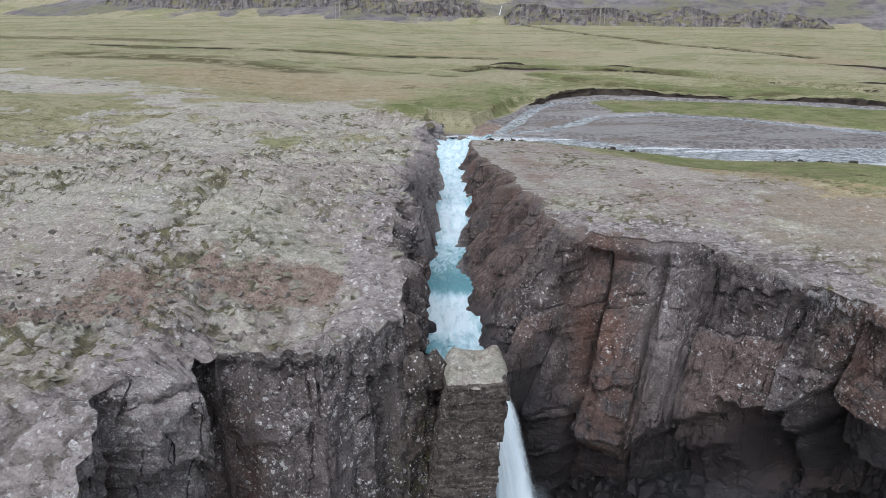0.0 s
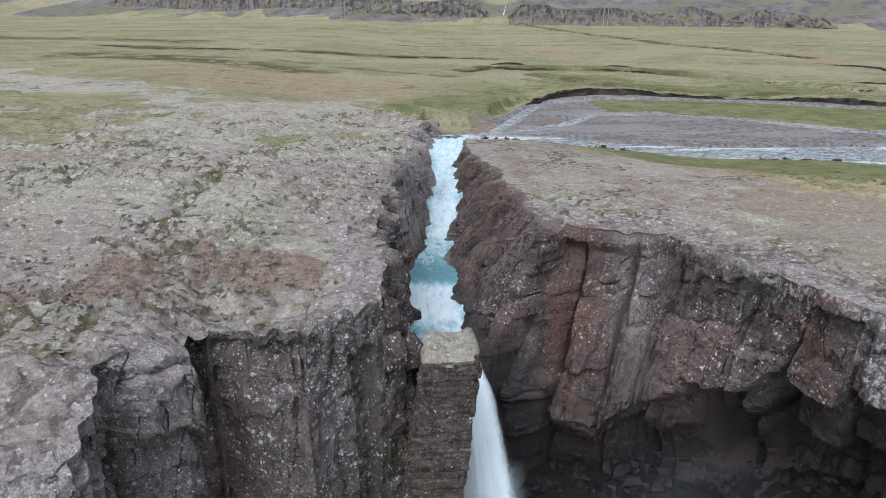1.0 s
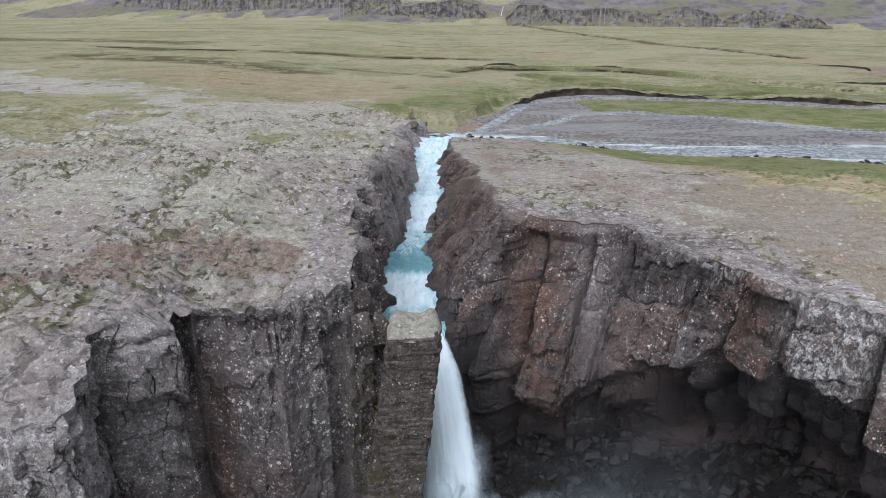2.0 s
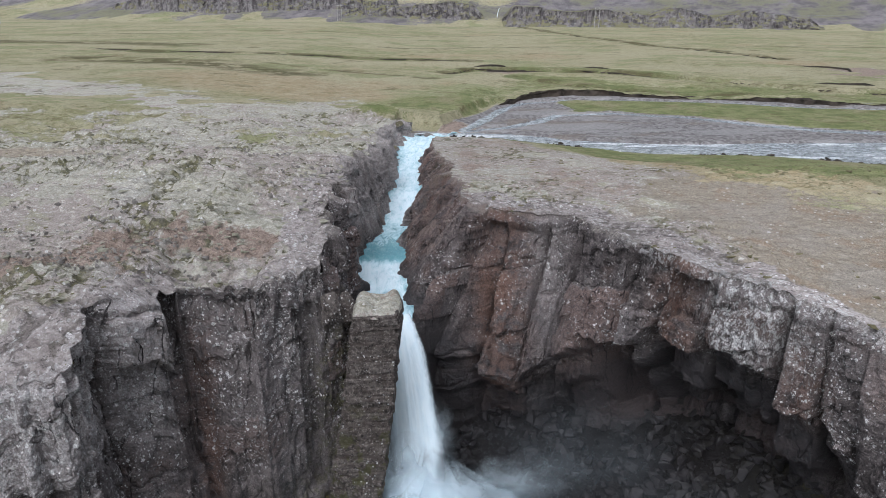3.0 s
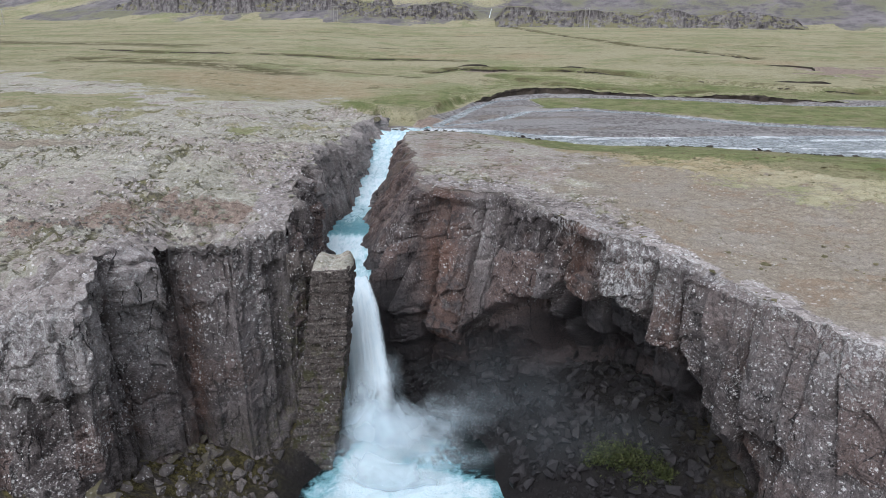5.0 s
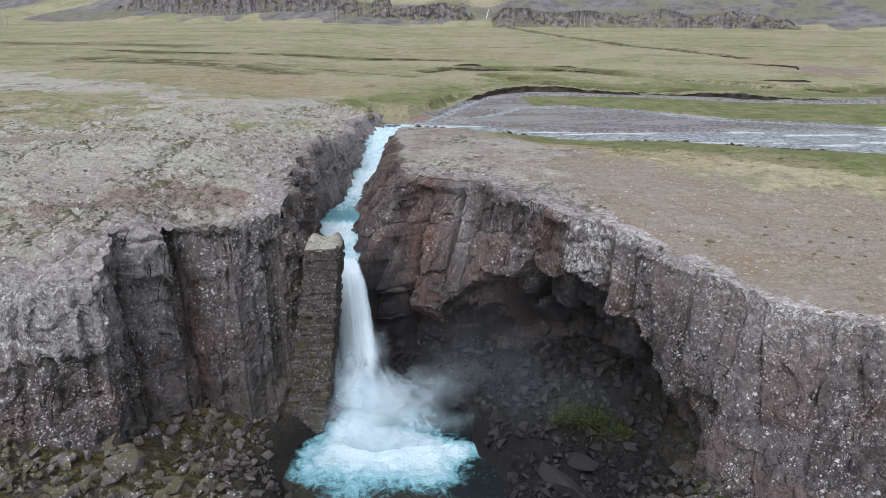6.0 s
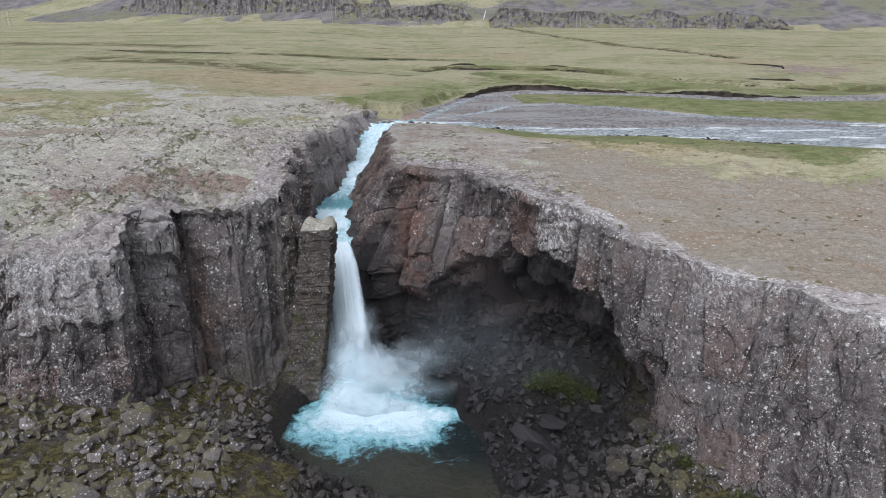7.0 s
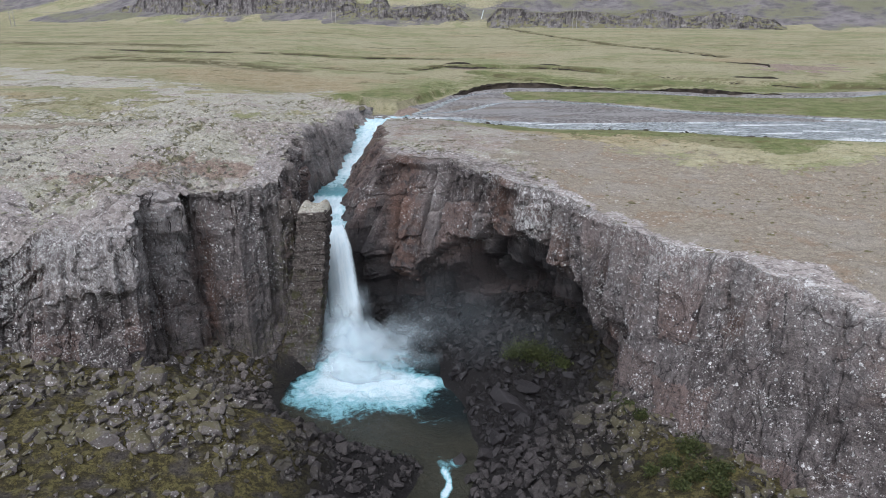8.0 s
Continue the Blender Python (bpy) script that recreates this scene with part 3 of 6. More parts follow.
# ---- the plan: rims of basin and gorge (x, y, batter of the wall below) ----
LEFT_RIM = [(-120, -45, 0.1), (-60, -4, 0.2), (-38, 8, 0.2), (-27, 14.0, 0.25), (-21.5, 16.8, 0.3), (-18.5, 16.6, 0.34), (-15.5, 15.9, 0.26), (-12.4, 15.7, 0.16),
            (-10.7, 16.2, 0.0), (-10.9, 18.6, 0.03), (-11.4, 20.6, 0.05), (-10.4, 22.4, 0.06), (-9.3, 24.2, 0.06), (-8.9, 25.4, 0.03), (-7.0, 25.3, 0.04), (-5.2, 25.3, 0.06),
            (-4.4, 26.2, 0.05), (-2.7, 26.8, 0.03), (-1.8, 27.9, 0.0), (-1.9, 31, 0.06), (-2.8, 34.8, 0.14), (-2.6, 38.1, 0.12), (-2.2, 42, 0.1), (-3.0, 46.8, 0.2),
            (-4.3, 48, 0.3), (-3.3, 49.6, 0.3), (-2.6, 55.5, 0.3), (-2.2, 62, 0.3), (-2.6, 70, 0.35)]
LEFT_RIM_B = [(-3.4, 78, 0.45), (-3.9, 85, 0.55), (-2.5, 90, 0.6), (-0.5, 93.8, 0.6)]
# the same and the depth at which the face breaks back, and how far
RIGHT_RIM = [(4.0, 91.5, 0.4, 30, 0), (3.4, 86, 0.4, 30, 0), (3.6, 78, 0.5, 30, 0), (4.2, 72, 0.55, 30, 0), (4.9, 66, 0.65, 30, 0), (6.2, 58.5, 0.8, 30, 0),
             (6.2, 50.3, 0.84, 30, 0), (7.0, 44.5, 0.86, 30, 0), (7.5, 41.4, 0.8, 11, 2.5), (8.6, 39.7, 0.55, 11, 5.0), (9.9, 39.4, 0.4, 11, 6.5), (13.4, 38.6, 0.36, 11.8, 7.0), (14.9, 37.6, 0.34, 10.6, 7.5)]
RIGHT_RIM_B = [(16.2, 34.6, 0.3, 8.6, 7.0), (17.9, 31.5, 0.2, 6.6, 7.0), (19.2, 29.7, 0.1, 4.7, 6.5), (21.6, 26.4, 0.1, 4.7, 5.5), (24.2, 23.6, 0.1, 5.6, 5.0),
               (26.4, 21.0, 0.1, 7, 4.5), (28.2, 18.0, 0.12, 8, 4.2), (29.5, 15.6, 0.2, 10, 3.2), (32.0, 12.8, 0.33, 30, 0), (35.2, 9.4, 0.38, 30, 0),
               (37.4, 5, 0.4, 30, 0), (40, 0.5, 0.4, 30, 0), (45, -5, 0.35, 30, 0), (54, -16, 0.3, 30, 0), (75, -35, 0.3, 30, 0), (130, -70, 0.3, 30, 0)]


def resampled(rows, step):
    a = np.array(rows, float)
    if a.shape[1] == 3:
        a = np.hstack([a, np.full((len(a), 1), 30.0), np.zeros((len(a), 1))])
    s = np.concatenate([[0], np.cumsum(np.hypot(*np.diff(a[:, :2], axis=0).T))])
    t = np.linspace(0, s[-1], int(s[-1] / step) + 1)
    out = np.stack([np.interp(t, s, a[:, i]) for i in range(a.shape[1])], 1)
    x, y = out[:, 0].copy(), out[:, 1].copy()
    out[:, 0] += 0.55 * fbm(x * 0.45, y * 0.45, 1.0, 4, 3) + 0.25 * vnoise(x * 1.9, y * 1.9, 0, 9)
    out[:, 1] += 0.55 * fbm(x * 0.45, y * 0.45, 7.0, 4, 5) + 0.25 * vnoise(x * 1.9, y * 1.9, 3, 11)
    return t, out


WALL_STEP = 0.125
left_s, left_rim = resampled(LEFT_RIM + LEFT_RIM_B, WALL_STEP)
right_s, right_rim = resampled(RIGHT_RIM + RIGHT_RIM_B, WALL_STEP)
outline = np.vstack([left_rim[::2, :2], right_rim[::2, :2], [(500, -600), (-500, -600)]])


def inside(x, y):
    """Whether a point lies in the basin or the gorge."""
    r = np.zeros(x.shape, bool)
    x0, y0 = outline[-1]
    for x1, y1 in outline:
        if y0 != y1:
            c = (y0 > y) != (y1 > y)
            if c.any():
                r ^= c & (x < (x1 - x0) * (y - y0) / (y1 - y0) + x0)
        x0, y0 = x1, y1
    return r


# ---- the river's plan ----
MAIN = [(2.0, 93), (7, 92.5), (14, 91), (22, 86), (32, 81.5), (46, 81.0), (57, 78.5), (70, 77), (90, 73), (130, 68), (300, 60)]
MAIN_HALF = [(2, 2.0), (14, 2.2), (22, 2.4), (32, 3.6), (46, 4.4), (57, 7), (70, 9), (90, 10.5), (300, 12)]
SIDE = [(8, 95.5), (14, 98), (19, 103), (24, 110.5), (34, 112.8), (46, 107.3), (55, 99.2), (62, 94.6), (75, 90.5), (90, 84)]
FAR = [(8, 97), (11, 105), (15.5, 119), (19, 125), (30, 131), (48, 128.5), (61, 124.8), (70, 119.5), (85, 116), (100, 117), (125, 128), (200, 145)]
BANK = [(1, 93.5), (3.4, 96), (8, 107), (12, 116), (15, 121.5), (21, 130), (29, 136), (40, 134.5), (53, 131), (63, 127.5), (72, 122.5), (88, 119), (104, 121), (130, 132), (200, 150)]
main_y, main_half, side_y, far_y, bank_y = curve_of(MAIN), curve_of(MAIN_HALF), curve_of(SIDE), curve_of(FAR), curve_of(BANK)


def channel(x, y, pts, half):
    """Metres outside a stream's edge; negative in it."""
    d = np.full(x.shape, 1e9)
    for (x0, y0), (x1, y1) in zip(pts, pts[1:]):
        u = np.clip(((x - x0) * (x1 - x0) + (y - y0) * (y1 - y0)) / ((x1 - x0) ** 2 + (y1 - y0) ** 2), 0, 1)
        d = np.minimum(d, np.hypot(x - x0 - u * (x1 - x0), y - y0 - u * (y1 - y0)))
    return d - half


def streams(x, y):
    wob = 0.7 * fbm(x * 0.35, y * 0.35, 0, 3, 21)
    return np.minimum(np.minimum(channel(x, y, MAIN, main_half(x)), channel(x, y, SIDE, 0.9 + 0.01 * x)), channel(x, y, FAR, 1.0)) + wob


def bank_edge(x):
    return bank_y(x) + 1.1 * fbm(x * 0.3, 0 * x, 0, 4, 701)


def river_flat(x, y):
    """1 on the gravel flat and islands of the river, 0 beyond its banks."""
    near = sstep(y - main_y(x) + main_half(x), -1.5, 0.5)
    open_bank = sstep(x, 11, 15)
    return near * sstep(bank_edge(x) - y, -0.2 - 2.2 * open_bank, 3.0 - 4.2 * open_bank) * sstep(x, 1.0, 3.5)


# breaks in the meadow: old stream banks and ditches
DITCH_NEAR = [(22, 157), (37, 142.5), (50, 136), (64, 133)]
DITCH_LONG = [(4, 167), (12, 178), (35, 174.5), (43, 172.5), (67, 152), (84, 139), (120, 128)]
DITCH_RIGHT = [(42, 425), (63, 330), (80, 270), (92, 240), (103, 203)]
DITCH_LEFT = [(-105, 212), (-80, 197), (-56, 192), (-29, 199), (0, 201), (14, 196)]
HUMMOCKS = [(-190, 262), (-144, 245), (-112, 240), (-80, 224)]
HOLLOW = [(-92, 176), (-78, 172), (-62, 166), (-45, 158), (-31, 152)]
STREAKS = [[(-150, 330), (-60, 318), (10, 322), (50, 330)], [(-240, 285), (-150, 300), (-90, 300)], [(-20, 245), (30, 252), (78, 262)], [(-40, 170), (-22, 163), (-6, 158), (2, 150)], [(110, 260), (150, 250), (200, 255)]]
FOOT = [(-900, 800), (-400, 560), (-200, 450), (-125, 435), (0, 425), (108, 412), (190, 385), (320, 350), (900, 300)]
foot_y = curve_of(FOOT)


BARE_EARTH = [(-19, 25.2), (-15.5, 26.6), (-12, 28.2), (-9.5, 29.6), (-7.0, 29.6)]
BARE_SHEET = [(-125, 160), (-100, 142), (-76, 124), (-54, 109), (-36, 101), (-20, 96)]


def broken_rock(x, y):
    """Cracked sheets of bare rock: their relief, and 1 in the cracks; none far off in the meadow."""
    w = sstep(y, 128, 116) * sstep(np.abs(x), 85, 75) * sstep(y, -60, -40)
    relief, crack = np.zeros(x.shape), np.zeros(x.shape)
    near = w > 0
    if near.any():
        a, b = cracked_sheets(x[near], y[near])
        relief[near], crack[near] = a * w[near], b * w[near]
    return relief, crack


def cracked_sheets(x, y):
    broken = sstep(fbm(x * 0.09, y * 0.09, 4, 3, 256), -0.25, 0.15)
    relief, crack = 0.0, 0.0
    for size, rise in ((4.4, 0.2), (2.6, 0.42), (1.0, 0.22)):
        number, edge = plates(x, y, size, 260 + int(10 * size))
        relief = relief + broken * (rise * (number - 0.5) - 0.4 * rise * sstep(edge, 0.16 * size ** 0.5, 0.0))
        crack = np.maximum(crack, (0.3 + 0.7 * broken) * sstep(edge, 0.1 + 0.06 * size, 0.02))
    for size, rise in ((1.9, 0.15), (0.8, 0.07)):
        relief = relief + rise * (0.4 + 0.6 * broken) * facets(x, y, size, 280 + int(10 * size), 1.7)[0]
    for slope, pace, seed in ((0.25, 0.45, 54), (-0.3, 0.8, 254), (0.05, 0.62, 290)):
        run = (y + slope * x) * pace + 1.5 * fbm(x * 0.16, y * 0.16, 0, 4, seed)
        line = run - np.floor(run)
        shown = sstep(fbm(x * 0.22, y * 0.3, 3, 3, seed + 1), -0.02, 0.16)
        crack = np.maximum(crack, shown * sstep(line, 0.86, 0.95) * sstep(line, 1.0, 0.98))
        relief = relief + 0.14 * shown * line ** 6
    return relief, crack


def ground_height(x, y):
    meadow = -2.3 + 0.011 * (y - 100) - 0.005 * np.clip(x, -80, 250) + 2.4 * sstep(-x, 5, 60)
    meadow = meadow + 0.5 * fbm(x * 0.02, y * 0.03, 0, 3, 41) + 0.16 * fbm(x * 0.2, y * 0.2, 0, 3, 42)
    left = 0.2 + 2.7 * bump2(x, y, -14, 43, 13, 12) + 1.3 * bump2(x, y, -33, 38, 14, 15) + 0.5 * bump2(x, y, -4, 50, 5, 8) - 1.6 * sstep(y, 62, 92) * sstep(x, -25, -5)
    meadow = meadow - (0.75 + 0.8 * fbm(x * 0.07, 0 * x, 3, 3, 44)) * sstep(np.abs(y - bank_y(x) - 2), 28, 4) * sstep(x, 8, 16)
    left = left - 1.5 * sstep(y, 20.0, 15.6) * sstep(-x, 10.2, 11.4) - 2.0 * sstep(-x, 17.5, 21.5) * sstep(y - 0.5 * (x + 20), 25, 17)
    left = left - 1.3 * bump2(x, y, -7.5, 89, 5, 5) - 0.95 * sstep(y, 33, 25) * sstep(x, -11.5, -9.5)
    right = 0.0 - 0.0875 * np.maximum(0, y - 47) - 1.2 * sstep(x, 21, 32) * sstep(y, 45, 15) + 0.3 * bump2(x, y, 45, 45, 16, 14)
    rock = np.where(x < 1.5, left, right)
    near = np.abs(fbm(x * 0.9, y * 0.9, 0, 4, 151)) * np.where(x < 1.5, 0.3 + 0.5 * sstep(y, 34, 22) + 0.4 * sstep(-x, 12, 6) * sstep(y, 50, 36), 0.16)
    rocky = 0.75 * near + np.where(x < 1.5, 0.1, 0.03) * np.abs(fbm(x * 2.1, y * 2.1, 0, 3, 152)) - 0.2 + 0.5 * fbm(x * 0.16, y * 0.16, 0, 4, 51) + 0.3 * np.abs(fbm(x * 0.5, y * 0.5, 0, 4, 52)) + 0.04 * fbm(x * 1.6, y * 1.6, 0, 3, 53)
    # thin ledges across the bare rock
    tilt = (x * 0.25 + y) * 0.45 + 1.6 * fbm(x * 0.11, y * 0.11, 0, 3, 54)
    ledge = (tilt - np.floor(tilt)) ** 7 * 0.42 * sstep(fbm(x * 0.2, y * 0.2, 3, 2, 55), -0.1, 0.2)
    fold = (y - 0.3 * x) * 0.8 + 1.5 * fbm(x * 0.22, y * 0.22, 0, 4, 254)
    ledge = ledge + (fold - np.floor(fold)) ** 5 * 0.2 * sstep(fbm(x * 0.3, y * 0.3, 9, 3, 255), -0.05, 0.15)
    ledge = ledge + broken_rock(x, y)[0] + 0.4 * np.maximum(0, fbm(x * 0.9, y * 1.2, 0, 3, 271)) * sstep(channel(x, y, BARE_EARTH, 1.0), 5.0, 0.5)
    bare = np.where(x < 1.5, 1.0, 0.45 * sstep(y, 70, 40) + 0.1)
    rock = rock + (rocky + ledge) * bare
    far = np.where(x < 1.5, sstep(y + 0.25 * x + 6 * fbm(x * 0.05, y * 0.05, 0, 2, 56), 70, 112), sstep(y - main_y(x), -2, 2))
    z = rock * (1 - far) + meadow * far
    flat = -3.72 + 0.12 * fbm(x * 0.25, y * 0.25, 0, 3, 57)
    z = z + (np.minimum(z, flat) - z) * river_flat(x, y)
    d = streams(x, y)
    free = np.where(y < main_y(x), 10 * sstep(x, 4, 1) + 0.1 * np.maximum(d - 14, 0), 6 * sstep(d, 2, 6))
    z = np.minimum(z, -4.45 + 0.45 * np.minimum(np.maximum(d + 0.75, 0), 1.5) + 0.12 * np.maximum(d - 0.75, 0) + free)
    for pts, rise, reach in ((DITCH_NEAR, 0.5, 8), (DITCH_LONG, 0.8, 12), (DITCH_RIGHT, 0.9, 14), (DITCH_LEFT, 0.3, 14), (HOLLOW, 0.35, 14)):
        a = np.array(pts)
        inx = sstep(x, a[0, 0] - 4, a[0, 0] + 4) * sstep(x, a[-1, 0] + 4, a[-1, 0] - 4)
        e = y - np.interp(x, a[:, 0], a[:, 1]) - 1.2 * fbm(x * 0.15, y * 0.02, 0, 3, 33)
        z = z - inx * rise * sstep(e, -reach, 0) * sstep(e, 1.2, -0.6)
    mouth = sstep(np.hypot((x - 1.9) / 2.4, (y - 94) / 3.5), 1.2, 0.8)
    z = z + (np.minimum(z, -4.0) - z) * mouth + 1.6 * bump2(x, y, -6, 98, 5.0, 3.0)
    up = np.maximum(0, y - foot_y(x))
    hill = 0.2 * up + 0.0012 * up ** 2 * (up < 150) + np.where(up >= 150, 27 + 0.36 * (up - 150), 0)
    z = z + hill + up * 0.04 * fbm(x * 0.012, y * 0.012, 0, 4, 58)
    return z


# ---- ground: one sheet from the basin's rim to the hills ----
def spaced(lo, hi, step, first, last, growth):
    mid = list(np.arange(lo, hi, step))
    a, s = [lo], step
    while a[-1] > first:
        s *= growth
        a.append(a[-1] - s)
    b, s = [mid[-1]], step
    while b[-1] < last:
        s *= growth
        b.append(b[-1] + s)
    return np.array(a[:0:-1] + mid + b[1:])


def build_ground():
    xs = spaced(-27, 40, 0.17, -1500, 1500, 1.03)
    ys = spaced(9, 62, 0.17, -700, 1500, 1.011)
    gx, gy = np.meshgrid(xs, ys)
    shape = gx.shape
    x, y = gx.ravel().copy(), gy.ravel().copy()
    dx = np.gradient(xs)[None, :].repeat(len(ys), 0).ravel()
    dy = np.gradient(ys)[:, None].repeat(len(xs), 1).ravel()
    rim = np.vstack([left_rim[:, :2], right_rim[:, :2]])
    near = np.zeros(x.size, bool)
    best, which = np.full(x.size, 1e9), np.zeros(x.size, int)
    cand = np.flatnonzero((y < 100) & (x > -130) & (x < 135))
    for chunk in np.array_split(cand, max(1, len(cand) // 4000)):
        d2 = (x[chunk, None] - rim[None, ::2, 0]) ** 2 + (y[chunk, None] - rim[None, ::2, 1]) ** 2
        k = d2.argmin(1)
        best[chunk], which[chunk] = np.sqrt(d2[np.arange(len(chunk)), k]), k * 2
    void = inside(x, y)
    snap = best < np.where(void, 1.6, 0.45) * np.maximum(dx, dy)
    x[snap], y[snap] = rim[which[snap], 0], rim[which[snap], 1]
    ok = ~void | snap
    q = grid_faces(*shape)
    q = q[ok[q].all(1)]
    q = q[~void[q].all(1)]
    used, inv = np.unique(q, return_inverse=True)
    x, y, best = x[used], y[used], best[used]
    z = ground_height(x, y)
    ob = mesh_np("ground", np.stack([x, y, z], 1), inv.reshape(q.shape), GROUND)
    # masks of what covers the ground
    n1, n2 = fbm(x * 0.06, y * 0.06, 0, 4, 61), fbm(x * 0.25, y * 0.25, 0, 4, 62)
    d, flat = streams(x, y), river_flat(x, y)
    left = 0.5 * sstep(y + 14 * n1 - 0.5 * np.maximum(x + 24, 0), 56, 70) + 0.5 * sstep(y + 22 * n1 - 0.4 * np.maximum(x + 20, 0), 82, 108) - 0.75 * bump2(x, y, -68, 114, 26, 9)
    left = left + 0.9 * n1 * sstep(y, 50, 62) * sstep(y, 135, 110) + 0.6 * n2 * sstep(y, 54, 66) * sstep(y, 120, 95)
    left = left + 1.2 * bump2(x, y, -2, 99, 6, 5) - 0.95 * sstep(channel(x, y, BARE_SHEET, 5.0) + 14 * n2, 4.0, -4.0) - 0.9 * bump2(x, y, -17, 84, 13, 13)
    left = left + 0.5 * sstep(channel(x, y, [(-110, 100), (-70, 104), (-54, 98), (-44, 92)], 2.0) + 8 * n2, 3, -3)
    turf = np.where(x < 1.5, left, sstep(y - main_y(x), -4, 2))
    turf = np.maximum(turf, (0.78 * bump2(x, y, -46, 78, 17, 15) + 0.6 * n2) * (x < 0))
    green = np.interp(x, [14, 20, 23, 27, 32, 47, 80], [86, 77, 63, 56, 48, 42, 37])
    strip = sstep(y + 12 * n1 + 6 * n2 - green, -16, 6) * sstep(x, 9, 20) * (x > 1.5)
    turf = np.maximum(turf, 0.85 * strip)
    lush = 0.9 * sstep(y + 10 * n1 + 6 * n2 - green, -6, 10) * sstep(main_y(x) - main_half(x) - y, -0.4, 0.6) * (x > 10)
    lush = np.maximum(lush, 1.1 * bump2(x, y, 3, 113, 9, 9) + 0.6 * bump2(x, y, -5, 97, 7, 4))
    lush = np.maximum(lush, (0.62 + 0.5 * n1) * sstep(y - bank_y(x), 0, 3) * sstep(y - bank_y(x), 40, 10) * (x > 4))
    lush = np.maximum(lush, (0.55 + 0.6 * n1) * (sstep(channel(x, y, DITCH_LONG, 0.0), 9, 2) + sstep(channel(x, y, DITCH_NEAR, 0.0), 8, 2) + 0.8 * sstep(channel(x, y, DITCH_LEFT, 0.0), 10, 2)))
    island = sstep(y - side_y(x), 1.5, 2.6) * sstep(far_y(x) - y, 1.5, 3.0) * sstep(x + 4 * n2, 25, 30)
    lush = np.maximum(lush * (1 - flat), island * flat)
    gravel = flat * (1 - island)
    gravel = np.maximum(gravel, sstep(d, 1.0, 0.0))
    mud = bump2(x, y, 5.5, 98, 4.5, 5) * flat
    earth = np.maximum(((0.7 + 0.5 * fbm(x * 0.8, y * 1.1, 0, 4, 64)) * sstep(channel(x, y, BARE_EARTH, 0.9) + 4.5 * n2, 2.2, -0.8) + 0.5 * bump2(x, y, -25, 25.5, 7, 1.8)) * (x < 0), mud * 1.2)
    earth = np.maximum(earth, (0.4 + 0.5 * n1) * sstep(x, 3, 8) * (y > 30) * (y < 100))
    earth = np.maximum(earth, 0.9 * sstep(np.hypot((x - 17) / 7, (y - 168) / 7) + 1.2 * n2, 1.1, 0.7) + 0.9 * sstep(np.hypot((x - 112) / 14, (y - 166) / 12) + 1.2 * n2, 1.1, 0.7))
    sand = np.where(x > 1.5, 0.85 * sstep(x + 16 * n1 + 7 * n2 + 0.25 * (47 - y), 9, 33) * sstep(y, 80, 60), 0.75 * bump2(x, y, -40, 58, 14, 5) + 0.5 * bump2(x, y, -24, 88, 14, 4))
    up = y - foot_y(x)
    scree = sstep(up + 40 * n1, 0, 14) * (0.35 + 0.9 * sstep(fbm(x * 0.01, y * 0.02, 0, 3, 63), -0.2, 0.25))
    gravel = gravel * (1 - sstep(mud, 0.3, 0.5))
    for name, v in (("turf", turf * (1 - flat) * (1 - sstep(earth, 0.6, 0.9) * (y > 150))), ("lush", lush), ("gravel", gravel), ("earth", earth), ("sand", sand), ("scree", scree)):
        mask(ob, name, v)
    ditch = np.zeros(x.size)
    for pts in (DITCH_NEAR, DITCH_LONG, DITCH_RIGHT, DITCH_LEFT, HOLLOW, HUMMOCKS):
        ditch = np.maximum(ditch, sstep(channel(x, y, pts, 0.0) + 4 * n2, *((11.0, 2.0) if pts in (HOLLOW, HUMMOCKS) else (4.5, 1.0) if pts is DITCH_RIGHT else (2.4, 0.3))))
    for pts in STREAKS:
        ditch = np.maximum(ditch, 0.9 * sstep(channel(x, y, pts, 0.0) + 3 * n2, 2.2, 0.4))
    ditch = np.maximum(ditch, 1.1 * bump2(x, y, -5, 94.6, 5, 1.6))
    mask(ob, "crack", broken_rock(x, y)[1] * (y < 140))
    mask(ob, "pink", bump2(x, y, -18, 31.2, 4.5, 2.6) + bump2(x, y, -6.4, 27.3, 1.2, 1.5) + 0.7 * bump2(x, y, -4, 38, 3.5, 6) + 0.8 * bump2(x, y, -13, 21.5, 5, 2.0) + 0.2 * (x > 2))
    mask(ob, "dry", 1.2 * bump2(x, y, 32, 56, 28, 15) + bump2(x, y, -36, 134, 22, 18) + 0.9 * bump2(x, y, -14, 120, 12, 10) + 0.8 * bump2(x, y, -70, 92, 16, 8) + 0.6 * bump2(x, y, 30, 210, 40, 22) + 0.5 * bump2(x, y, 120, 190, 40, 12) + 1.2 * np.maximum(0, n1) * (y > 130))
    mask(ob, "ditch", ditch)
    nose = sstep(-x, 10.0, 11.0) * sstep(y - 0.4 * np.minimum(x + 18, 0) * -1 + 2.5 * n2, 20.5, 18.0) * (x > -60)
    mask(ob, "crust", 0.75 * sstep(best + 1.8 * n2, 0.9, 0.1) * sstep(x, 15, 18) * (y < 36) * sstep(fbm(x * 0.4, y * 0.4, 2, 3, 65), -0.25, 0.1))
    mask(ob, "rim", np.maximum(sstep(best + 4.0 * n2, 2.2 + 2.2 * (x > 12), 0.5) * (y < 45), nose))
    return tagged(ob, "rocky plateau running into olive meadow and grey hills", "ground", kind="structure")


ground = build_ground()


